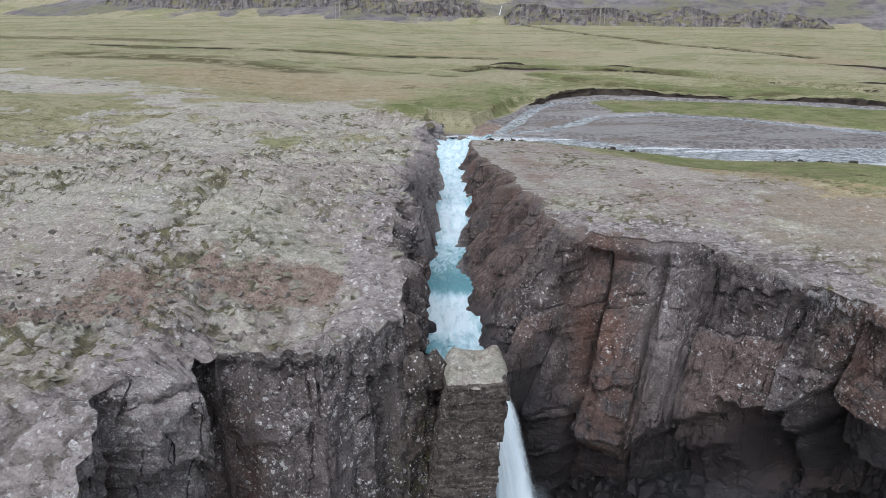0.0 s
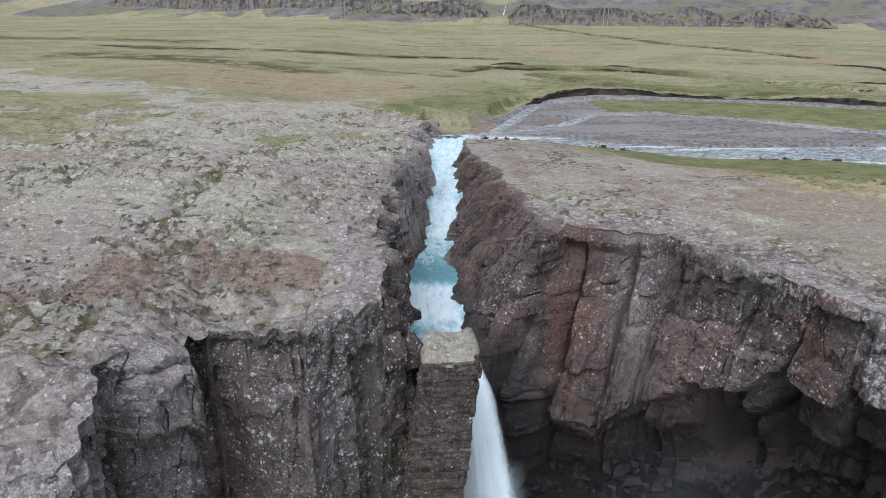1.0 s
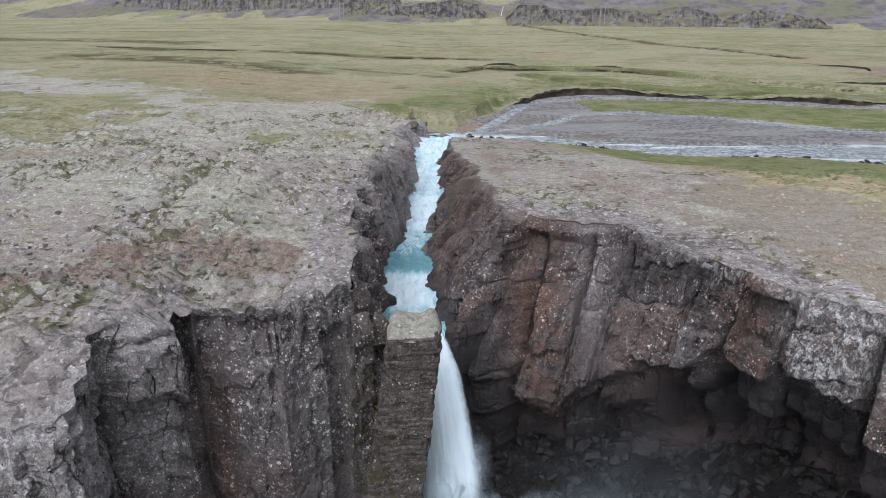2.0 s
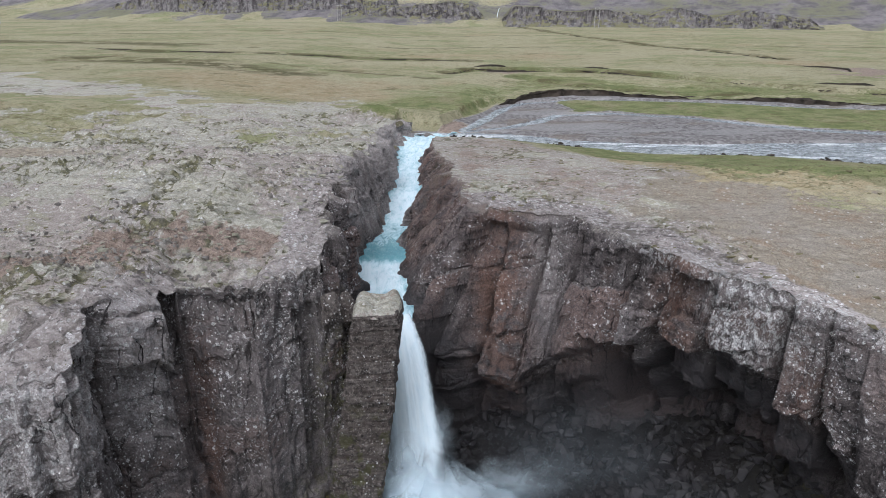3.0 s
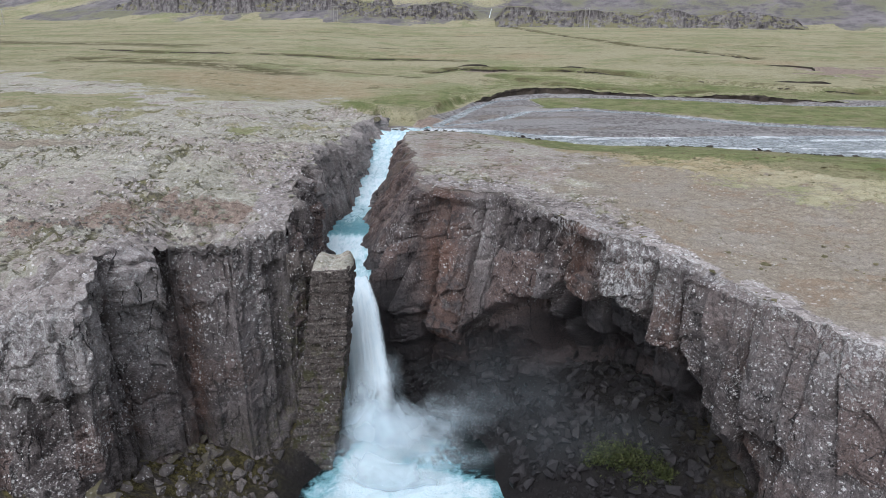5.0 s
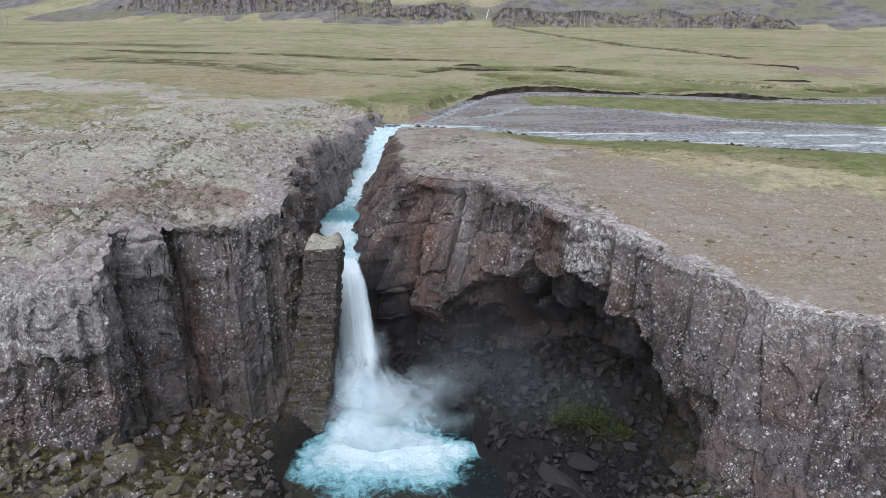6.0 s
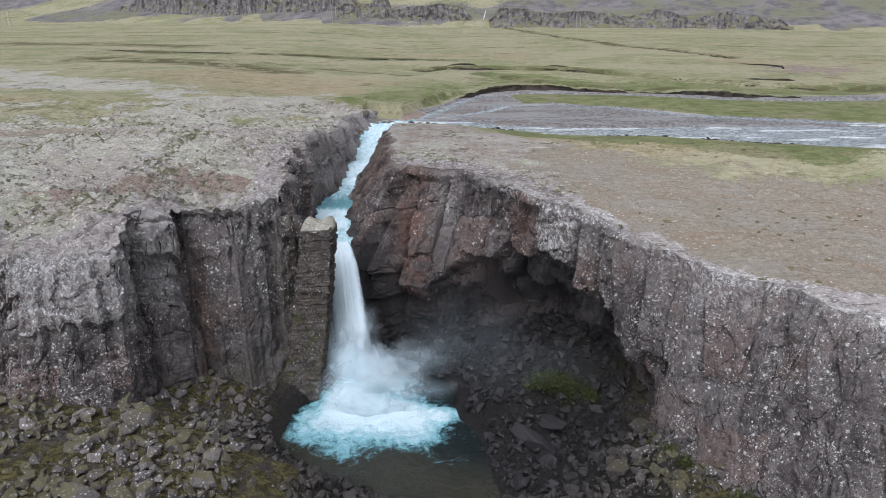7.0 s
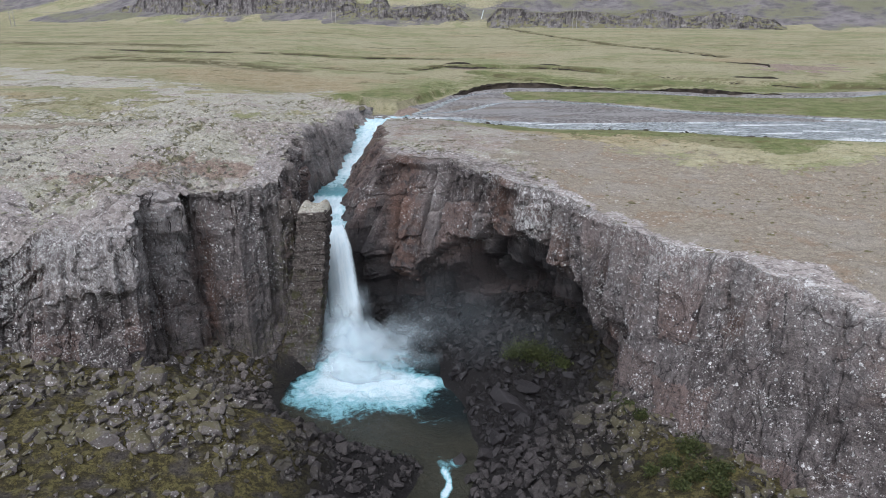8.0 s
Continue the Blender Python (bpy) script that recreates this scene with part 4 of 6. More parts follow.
# ---- rock walls under the rims ----
def cut(s, rim, a, b):
    """The stretch of a rim between two arc lengths."""
    keep = (s >= a) & (s <= b)
    return s[keep], rim[keep]


def along(s, rim, x, y):
    return s[np.argmin(np.hypot(rim[:, 0] - x, rim[:, 1] - y))]


def build_wall(name, label, s, rim, depth, seed, widths=(1.2, 3.6), crack=0.6, joints=0.5, lean=0.1, rough=1.0, top=None, shelf=(0.8, 0.05), blocks=(), seams=()):
    """A wall hung from the rim, with the void on its right. depth: per rim point; widths: of its columns; crack: their gaps' depth;
    joints: how far blocks stand in or out; shelf: the ledge behind the rim, its width and drop;
    blocks: from place to place along the rim and from depth to depth, how far the face stands out or in; seams: places of column edges."""
    rng = np.random.default_rng(seed)
    k = int(4.0 / WALL_STEP)
    px, py = np.pad(rim[:, 0], k, mode="edge"), np.pad(rim[:, 1], k, mode="edge")
    tx, ty = px[2 * k:] - px[:-2 * k], py[2 * k:] - py[:-2 * k]
    ln = np.hypot(tx, ty) + 1e-9
    nx, ny = ty / ln, -tx / ln
    w = int(2.6 / WALL_STEP)
    ker = np.ones(2 * w + 1) / (2 * w + 1)
    nx, ny = np.convolve(np.pad(nx, w, mode="edge"), ker, "valid"), np.convolve(np.pad(ny, w, mode="edge"), ker, "valid")
    ln = np.hypot(nx, ny)
    nx, ny = nx / ln, ny / ln
    depth = depth + 0 * s
    rows = int(depth.max() / WALL_STEP) + 1
    d = np.linspace(0, 1, rows)[:, None] * depth[None, :]
    S, X0, Y0 = s[None, :] + 0 * d, rim[None, :, 0], rim[None, :, 1]
    batter, lip, back = rim[None, :, 2], rim[None, :, 3], rim[None, :, 4] * (0.6 + 0.5 * sstep(rim[None, :, 0], 15.5, 20))
    ztop = (ground_height(rim[:, 0], rim[:, 1]) if top is None else top)[None, :]
    # columns of uneven width, broken into blocks of uneven height
    q = S + 0.45 * fbm(X0 * 0.25 + 0 * d, Y0 * 0.25 + 0 * d, d * 0.22, 3, seed) + lean * d
    edges = np.cumsum(rng.uniform(*widths, 600)) + s[0] - 8
    if seams:
        own = np.array([along(s, rim, *p) for p in seams])
        edges = np.sort(np.concatenate([edges[(edges < own[0] - 0.8) | (edges > own[-1] + 0.8)], own]))
    c = np.searchsorted(edges, q)
    lo, hi = edges[c - 1], edges[c]
    f = (q - lo) / (hi - lo)
    gap = np.minimum(q - lo, hi - q)
    h = 1.8 + 5.0 * hashed(c, c * 0 + 3, c * 0, seed)
    lay = (d + 0.7 * (f - 0.5) + 9 * hashed(c, c * 0 + 5, c * 0, seed) + 0.5 * fbm(q * 0.6, d * 0.4, 0, 2, seed)) / h
    li = np.floor(lay)
    lgap = np.minimum(lay - li, 1 - lay + li) * h
    tone = hashed(c, li, c * 0, seed + 7)
    off = crack * 1.9 * (hashed(c, c * 0, c * 0 + 1, seed) - 0.5) + joints * (hashed(c, li, c * 0, seed + 1) - 0.5)
    off = off + 0.35 * crack * (1 - (2 * f - 1) ** 4) + 0.7 * (f - 0.5) * (hashed(c, li, c * 0 + 2, seed) - 0.5)
    for size, rise in ((2.6, 0.17), (1.1, 0.15), (0.5, 0.06)):
        face, edge = facets(d, q, size, seed + 300 + int(10 * size), 1.5)
        off = off + rise * (0.45 + joints) * face - 0.12 * rise * sstep(edge, 0.1, 0.0)
    wide = 0.12 + 0.25 * hashed(c, c * 0 + 8, c * 0, seed)
    calm = np.where(Y0 > 41, 0.6 * sstep(d, 6.5, 3.0) + 0.4, 1.0)
    off = off * calm - crack * calm * sstep(gap, wide, 0.0) - 0.25 * joints * sstep(lgap, 0.2, 0.0)
    lipn = lip + 0.2 + 2.8 * (hashed(c, c * 0 + 9, c * 0, seed) - 0.5) * (hashed(c, c * 0 + 11, c * 0, seed) + 0.3) + 0.8 * fbm(S * 0.5, d * 0, 0, 3, seed + 4)
    low = lipn + 0.9 + 3.2 * hashed(c, c * 0 + 13, c * 0, seed)
    prof = batter * np.minimum(d, lipn) - back * (0.3 * sstep(d - lipn, 0.0, 0.7) + 0.3 * sstep(d - low, 0.0, 0.9) + 0.4 * sstep(d - lipn, 3.0, 6.5)) + 0.12 * np.maximum(d - lipn - 3, 0) * (back > 0.3)
    x, y, z = X0 + nx * prof, Y0 + ny * prof, ztop - d
    grain = 0.45 * fbm(x * 0.3, y * 0.3, z * 0.25, 3, seed + 2) + 0.16 * fbm(x * 2.4, y * 2.4, z * 2.4, 3, seed + 3)
    total = (off + rough * grain * np.where(Y0 > 41, 0.75 - 0.4 * sstep(d, 2.0, 5.0), 1.0)) * sstep(d, 0.0, 0.45)
    total = np.maximum(total, -0.12 - 1.2 * sstep(d, 0.5, 2.2))
    ws, wd = S + 0.35 * fbm(S * 0.5, d * 0.5, 3, 3, seed + 8), d + 0.9 * fbm(S * 0.4, d * 0.4, 7, 3, seed + 9)
    for x0, y0, x1, y1, d0, d1, out in blocks:
        s0, s1 = along(s, rim, x0, y0), along(s, rim, x1, y1)
        total = total + out * sstep(ws, s0 - 0.12, s0 + 0.12) * sstep(ws, s1 + 0.12, s1 - 0.12) * sstep(wd, d0 - 0.15, d0 + 0.15) * sstep(wd, d1 + 0.15, d1 - 0.15)
    x, y = x + nx * total, y + ny * total
    z = z + 0.15 * fbm(x * 1.5, y * 1.5, z, 3, seed + 6) * sstep(d, 0.2, 0.6)
    # a first row behind the rim, under the ground or as a ledge
    bx, by = X0 - nx * shelf[0], Y0 - ny * shelf[0]
    bz = ground_height(bx, by) - shelf[1] if top is None else ztop - shelf[1]
    x, y, z = np.vstack([bx, x]), np.vstack([by, y]), np.vstack([np.where(inside(bx, by), np.minimum(bz, ztop - 0.3), bz) if top is None else bz, z])
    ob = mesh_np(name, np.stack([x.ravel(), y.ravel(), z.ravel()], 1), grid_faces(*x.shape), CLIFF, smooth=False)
    pad = lambda a: np.vstack([a[:1], a])
    dd, tone, gap = pad(d), pad(tone), pad(gap)
    # wet by the fall and rapids, plus shade painted low on the face
    wet_shade = np.maximum(sstep(dd - 2.5 * sstep(x, 17, 13), 9, 14) * sstep(x, -4, 2) * sstep(x, 31, 24), 0.8 * sstep(z, -5.2, -6.8) * (y > 33) * (0.3 + 0.7 * sstep(x, 7.5, 5.0)))
    # spray wet and painted shade, from the overhang's lip down
    wet_shade = np.maximum(wet_shade, 0.95 * sstep(dd - pad(lipn), 0.3, 2.6) * pad(back > 2 + 0 * d) * sstep(x, 31, 26))
    wet_shade = np.maximum(wet_shade, 0.9 * bump2(x, y, 4, 36, 3.5, 3) * sstep(z, -6, -8.5))
    wet_shade = np.clip(wet_shade + 0.5 * fbm(x * 0.3, y * 0.3, z * 0.3, 3, 77), 0, 1) * sstep(wet_shade, 0, 0.2)
    mask(ob, "wet_shade", wet_shade)
    mask(ob, "pale", 0.7 * (y > 41) * sstep(dd, 8, 5) * (x < 1.5) + 0.1 * sstep(x, 26, 31) + 0.62 * bump2(x, y, -10.4, 22.3, 1.6, 1.8) * sstep(dd, 5.0, 3.5) + 0.68 * sstep(-x, 9.6, 11) * sstep(-x, 22, 15) * sstep(dd + 1.5 * fbm(x * 0.4, y * 0.4, z * 0.4, 3, 79), 7, 4) * (y < 19.5) + 0.4 * sstep(x, 18.5, 22) * sstep(dd, 6, 1) + 0.3 * sstep(-x, 0, 2) * sstep(-x, 12, 10) * (y < 33) + 0.85 * bump2(x, y, -10.2, 19.8, 2.2, 4.0) * sstep(dd, 10, 6) + 0.65 * bump2(x, y, 12.8, 37.4, 1.3, 3.5) * sstep(dd, 13, 9))
    mask(ob, "rust", np.clip(0.42 * sstep(y, 39, 44) * (x > 2) + bump2(x, y, 9.6, 37.0, 2.2, 4)  + 0.9 * bump2(x, y, 19.6, 28.6, 1.3, 2.5) + 0.8 * bump2(x, y, -8.4, 25, 0.9, 2) * sstep(dd, 1, 3)
         + 0.6 * bump2(x, y, 24.5, 22.5, 1.2, 2) * sstep(dd, 3, 5), 0, 1))
    mask(ob, "lichen", (1 - wet_shade) * sstep(dd, 17, 7) * np.where(y > 40, 0.35, 1.0) * (0.75 + 0.32 * sstep(x, 18, 22) + 0.36 * sstep(-x, 0, 2) + 0.35 * sstep(-x, 9, 11)))
    mask(ob, "top", sstep(dd + 0.4 * fbm(x * 2, y * 2, z, 3, 78), 0.35 + 0.9 * (y > 40) * (x < 2), 0.05))
    mask(ob, "tone", tone)
    mask(ob, "crust", np.clip(bump2(x, y, 22.6, 25.2, 2.2, 2.8) * sstep(dd, 5.5, 3.0) + 0.5 * sstep(x, 16.5, 18.5) * sstep(dd, 0.8, 0.1) + 0.5 * bump2(x, y, 18.6, 30.2, 1.0, 1.2) * sstep(dd, 2.2, 0.8)
         + 0.55 * bump2(x, y, 31.5, 12.5, 2.5, 3.0) * sstep(dd, 3.0, 1.0) + 0.6 * sstep(-x, 10.0, 11.5) * (y < 19.5) * sstep(dd, 7, 2) + 0.5 * bump2(x, y, -3, 26.9, 1.2, 1.2) * sstep(dd, 1.2, 0.3), 0, 1))
    mask(ob, "moss", np.clip(bump2(x, z, -1.2, -10, 1.6, 6) * (y < 33) + 0.5 * sstep(dd, 12, 16) * (x < -1) + 0.35 * (y > 50) * sstep(x, 3, 5), 0, 1))
    return tagged(ob, label, "cliff", kind="structure")


split, start = along(left_s, left_rim, -1.7, 29.0), along(left_s, left_rim, -38, 4)
ls, lr = cut(left_s, left_rim, start, split + 0.3)
nose = sstep(ls, along(ls, lr, -10.8, 17.2), along(ls, lr, -10.8, 16.6)) * sstep(ls, along(ls, lr, -19, 16.7), along(ls, lr, -18, 16.6))
flat_face = sstep(ls, along(ls, lr, -9.2, 24.6) - 0.2, along(ls, lr, -9.2, 24.6) + 0.4)
build_wall("cliff_left", "dark basalt cliff with white lichen spots and upright cracks", ls, lr, 23.0, 101, (2.2, 4.6), 0.34 - 0.25 * flat_face - 0.22 * nose, 0.7 - 0.42 * flat_face - 0.3 * nose, 0.02,
           blocks=[(-17.5, 16.5, -10.7, 16.4, 0.4, 5.2, 0.45), (-14.2, 15.8, -11.6, 15.9, 5.4, 8.8, -0.8), (-20.5, 16.8, -17.6, 16.5, 3.0, 9.0, -0.5), (-11.5, 20.7, -9.3, 23.7, 0.3, 3.6, 0.55),
                   (-11.4, 21.0, -9.3, 23.7, 3.7, 8.0, -0.35), (-10.8, 17.0, -11.2, 19.4, 1.0, 20.0, -0.5), (-9.3, 24.0, -9.0, 25.0, 0.0, 11.0, -1.1), (-8.9, 25.3, -5.5, 25.4, 0.3, 3.2, -0.25),
                   (-8.5, 25.3, -7.0, 25.3, 11.0, 16.0, 0.5), (-5.5, 25.4, -5.1, 25.5, 0.2, 4.5, -0.4), (-3.0, 26.8, -1.8, 27.9, 2.2, 15.0, -0.7)],
           seams=[(-11.5, 20.7), (-9.3, 23.9), (-8.9, 25.3), (-5.3, 25.4), (-2.6, 26.9)])
build_wall("gorge_wall_left", "dark jointed basalt wall of a narrow gorge", *cut(left_s, left_rim, split, 1e9), 9.0, 102, (0.8, 2.2), 0.6, 0.9, 0.0, 1.2)
end = along(right_s, right_rim, 54, -16)
rs, rr = cut(right_s, right_rim, 0, end)
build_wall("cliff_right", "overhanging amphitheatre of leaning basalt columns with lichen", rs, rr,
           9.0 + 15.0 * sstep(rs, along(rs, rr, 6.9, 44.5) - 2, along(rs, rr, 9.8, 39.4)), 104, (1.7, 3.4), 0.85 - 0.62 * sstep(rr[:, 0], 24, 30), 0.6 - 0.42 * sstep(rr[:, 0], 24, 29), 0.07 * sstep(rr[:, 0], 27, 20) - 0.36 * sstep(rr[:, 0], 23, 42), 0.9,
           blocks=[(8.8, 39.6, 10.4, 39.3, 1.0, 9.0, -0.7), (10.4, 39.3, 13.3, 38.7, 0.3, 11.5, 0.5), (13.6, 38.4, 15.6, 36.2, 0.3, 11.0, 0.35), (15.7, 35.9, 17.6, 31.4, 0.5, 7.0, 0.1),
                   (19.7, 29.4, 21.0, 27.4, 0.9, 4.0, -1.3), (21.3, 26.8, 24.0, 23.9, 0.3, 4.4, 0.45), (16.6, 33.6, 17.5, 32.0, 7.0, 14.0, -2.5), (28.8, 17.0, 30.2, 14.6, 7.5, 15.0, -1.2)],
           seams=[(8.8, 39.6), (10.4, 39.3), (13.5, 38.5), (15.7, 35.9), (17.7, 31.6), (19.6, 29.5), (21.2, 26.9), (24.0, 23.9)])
# the step under the fall's lip and the ledge beside the pillar
STEP_RIM = [(-2.4, 28.2, 0.02, 30, 0), (-0.7, 29.3, 0.02, 30, 0), (0.2, 30.6, 0.02, 30, 0), (-0.2, 33.0, 0.05, 30, 0), (0.2, 36.0, 0.05, 30, 0), (3.0, 36.4, 0.05, 30, 0), (4.2, 37.2, 0.05, 30, 0), (6, 39.5, 0.05, 30, 0)]
ss, sr = resampled(STEP_RIM, WALL_STEP)
build_wall("fall_step", "wet black rock step beneath the waterfall", ss, sr, 16.0, 105, (0.8, 2.0), 0.35, 0.4, 0.0, 0.7,
           np.interp(sr[:, 0] * 0 + ss, [0, 3, 5, 8.4, 11.3, 13, 18], [-3.6, -4.0, -5.2, -7.5, -7.5, -7.4, -7.4]), (2.0, 0.05))

# ---- basin floor ----
THALWEG = [(5.5, 26), (7.5, 19), (10, 16), (15, 11.2), (13.6, 6), (14, -12), (22, -60), (30, -400)]
thal_r = curve_of([(-400, 3.0), (-12, 2.0), (6, 1.1), (11, 1.1), (13.5, 3.2), (16, 5.6), (19, 7.0), (26, 7.0), (60, 7.0)])


def floor_height(x, y):
    d = channel(x, y, THALWEG, 0.0) - thal_r(y) - 1.0 * fbm(x * 0.2, y * 0.2, 0, 3, 81)
    rise = 0.5 * np.maximum(d, 0)
    rise = np.where(rise > 6, 6 + 4 * (1 - np.exp(-(rise - 6) / 6)), rise)
    z = -20.0 - 0.9 * sstep(d, 0, -3) * sstep(y, 11, 16) - 0.25 * sstep(y, 12, 8) + rise + 0.35 * fbm(x * 0.35, y * 0.35, 0, 4, 82) * sstep(d, -1, 3)
    z = z + 0.5 * np.abs(fbm(x * 0.8, y * 0.8, 0, 3, 86)) * sstep(d, 1, 4)
    return z - 0.02 * np.maximum(0, 8 - y) + 1.3 * bump2(x, y, -5.5, 23.6, 3.5, 2.4) + 1.5 * bump2(x, y, 19.5, 22.5, 3.5, 5.0) + 1.0 * bump2(x, y, 18.5, 16.5, 2.5, 4.0) + 3.6 * bump2(x, y, -1.6, 28.2, 2.4, 2.6)


def build_floor():
    xs, ys = spaced(-24, 44, 0.35, -400, 400, 1.12), spaced(2, 42, 0.35, -600, 46, 1.12)
    gx, gy = np.meshgrid(xs, ys)
    x, y = gx.ravel(), gy.ravel()
    q = grid_faces(*gx.shape)
    cx, cy = x[q].mean(1), y[q].mean(1)
    z = floor_height(x, y)
    keep = inside(cx, cy) | ((cx > -26) & (cx < 46) & (cy > 4) & (cy < 44) & (z[q].max(1) < -6))
    q = q[keep]
    used, inv = np.unique(q, return_inverse=True)
    x, y, z = x[used], y[used], z[used]
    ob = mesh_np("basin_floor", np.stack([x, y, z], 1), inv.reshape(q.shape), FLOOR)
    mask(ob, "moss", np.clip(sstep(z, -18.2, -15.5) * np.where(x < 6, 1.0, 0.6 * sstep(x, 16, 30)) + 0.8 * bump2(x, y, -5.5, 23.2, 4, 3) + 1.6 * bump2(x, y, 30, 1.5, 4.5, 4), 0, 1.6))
    # wet round the pool; the right-hand side has the cave's shade painted in too
    mask(ob, "wet_shade", np.maximum(sstep(z, -16.0, -19.0) * sstep(x, -8, 0), sstep(y, -6, 6) * sstep(x, 0, 6) * sstep(x, 31, 26)))
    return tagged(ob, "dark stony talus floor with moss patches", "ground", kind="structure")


build_floor()


# ---- water ----
def build_river():
    xs, ys = spaced(2, 92, 0.5, 0.0, 320, 1.06), spaced(66, 134, 0.4, 50, 160, 1.08)
    gx, gy = np.meshgrid(xs, ys)
    x, y = gx.ravel(), gy.ravel()
    d = streams(x, y)
    q = grid_faces(*gx.shape)
    q = q[(d[q].min(1) < 1.2) & ~inside(x[q].mean(1), y[q].mean(1))]
    used, inv = np.unique(q, return_inverse=True)
    x, y, d = x[used], y[used], d[used]
    chop = 0.05 * fbm(x * 0.9, y * 1.6, 0, 3, 91)
    ob = mesh_np("river", np.stack([x, y, -4.08 + chop], 1), inv.reshape(q.shape), RIVER)
    foam = 0.9 * sstep(fbm(x * 0.12, y * 0.5, 0, 4, 92), 0.1, 0.35) * (y < 96) + 0.5 * bump2(x, y, 5, 92, 6, 3)
    mask(ob, "foam", np.clip(foam, 0, 1))
    return tagged(ob, "shallow grey-blue river rippling over gravel", "river", kind="structure")


build_river()
rapid_z = curve_of([(35.6, -7.5), (36.4, -7.2), (38.5, -7.05), (40.5, -6.95), (42.5, -6.6), (44.2, -6.05), (45.5, -5.95), (54.5, -5.9), (56, -5.6), (60, -5.4), (66, -5.0), (74, -4.7), (82, -4.35), (90, -4.1), (96, -4.06)])
rapid_l = curve_of([(35.6, 0.2), (37, -0.3), (39, -1.6), (43, -2.0), (48, -2.4), (52, -1.6), (57, -0.6), (60, -0.9), (75, -1.0), (86, -1.8), (94, -1.0)])
rapid_r = curve_of([(35.6, 3.1), (37, 3.2), (40, 3.0), (42, 2.8), (46, 2.4), (50, 2.4), (56, 2.3), (60, 2.6), (75, 3.2), (86, 3.8), (92, 5.5), (95, 7.5)])


def build_rapids():
    ys = np.arange(36.1, 95, 0.16)
    u = np.linspace(0, 1, 44)
    y = ys[:, None] + 0 * u[None, :]
    x = rapid_l(y) + (rapid_r(y) - rapid_l(y)) * u[None, :]
    calm = sstep(y + 0.5 * fbm(x * 0.9, 0 * y, 0, 3, 99), 44.0, 45.4) * sstep(y, 57.5, 52)
    z = rapid_z(y) + (1 - 0.85 * calm) * (0.45 * fbm(x * 0.8, y * 0.5, 0, 4, 93) + 0.12 * fbm(x * 3, y * 2, 0, 3, 94))
    ob = mesh_np("rapids", np.stack([x.ravel(), y.ravel(), z.ravel()], 1), grid_faces(*x.shape), RAPIDS)
    mask(ob, "foam", np.clip(0.9 - 0.13 * sstep(y, 58, 66) - 0.35 * np.abs(2 * u[None, :] - 1) ** 3 - (0.3 + 0.35 * sstep(y, 53, 46)) * calm - 0.25 * bump2(x, y, 0.5, 46.2, 2.5, 1.6) - 0.45 * bump2(x, y, -0.5, 38.6, 3, 1.8), 0, 1))
    return tagged(ob, "white and turquoise rapids running through the gorge", "rapids", kind="structure")


build_rapids()

def build_fall():
    """Two edges on their arcs, left and right, and a bulging sheet of threads between them."""
    h = (np.linspace(0, 1, 130)[:, None] ** 1.6) * 12.4
    t = np.sqrt(2 * h / 9.8)
    a = np.linspace(0, 1, 100)[None, :]
    g = a * 2 - 1
    lx, ly = 0.7 + 0.45 * t, 36.3 - 3.3 * t
    rx, ry = 2.95 + 2.15 * t, 36.5 - 5.1 * t
    thread = fbm(a * 9 + 0 * t, t * 1.1 + 0 * a, 0, 4, 95)
    lump = fbm(a * 3 + 0 * t, t * 3.5 + 0 * a, 0, 3, 96)
    x = lx + (rx - lx) * a + 0.2 * lump * t * np.abs(g)
    y = ly + (ry - ly) * a - (1 - g ** 2) * (0.15 + 0.7 * t) - 0.16 * thread * (0.15 + 0.6 * t)
    z = -7.2 - h + 0.15 * lump
    down = h / 12.4
    ob = mesh_np("water_sheet", np.stack([x.ravel(), y.ravel(), z.ravel()], 1), grid_faces(*x.shape), FALL)
    mask(ob, "across", a + 0 * t)
    mask(ob, "down", t * 3 + 0 * a)
    mask(ob, "body", np.clip(1.5 - 1.5 * np.abs(g) ** (3.2 - 1.2 * down) - 0.35 * sstep(-g, 0.2, 0.9) * down - 0.2 * sstep(down, 0.8, 1.0), 0, 1.5))
    top = tagged(new("waterfall"), "white waterfall plunging from the gorge into a pool", "waterfall")
    ob.parent = top
    # thin veils of water dust beside the main sheet
    for k, (side, w, reach) in enumerate(((-1, 1.3, 0.75), (1, 0.6, 0.2))):
        v = np.linspace(0.25, 1, 60)[:, None]
        b = np.linspace(0, 1, 30)[None, :]
        tt = np.sqrt(2 * 12.3 * v / 9.8)
        ex, ey = (0.7 + 0.45 * tt, 36.3 - 3.3 * tt) if side < 0 else (2.95 + 2.15 * tt, 36.5 - 5.1 * tt)
        out = (b - 0.25) * w * v ** 1.5 * 1.6
        x, y = ex + side * out, ey - 0.3 * b + 0.4 * fbm(b * 3, v * 4, 0, 3, 97 + k)
        z = -7.2 - 12.3 * v + 0 * b
        ob = mesh_np("veil", np.stack([x.ravel(), y.ravel(), z.ravel()], 1), grid_faces(*x.shape), MIST)
        mask(ob, "body", 0.55 * reach * sstep(v, 0.25, 0.8) * sstep(b, 1.0, 0.1) * sstep(b, 0.0, 0.15) * 2)
        ob.parent = top
        tagged(ob, "thin veil of water dust")
    return top


build_fall()


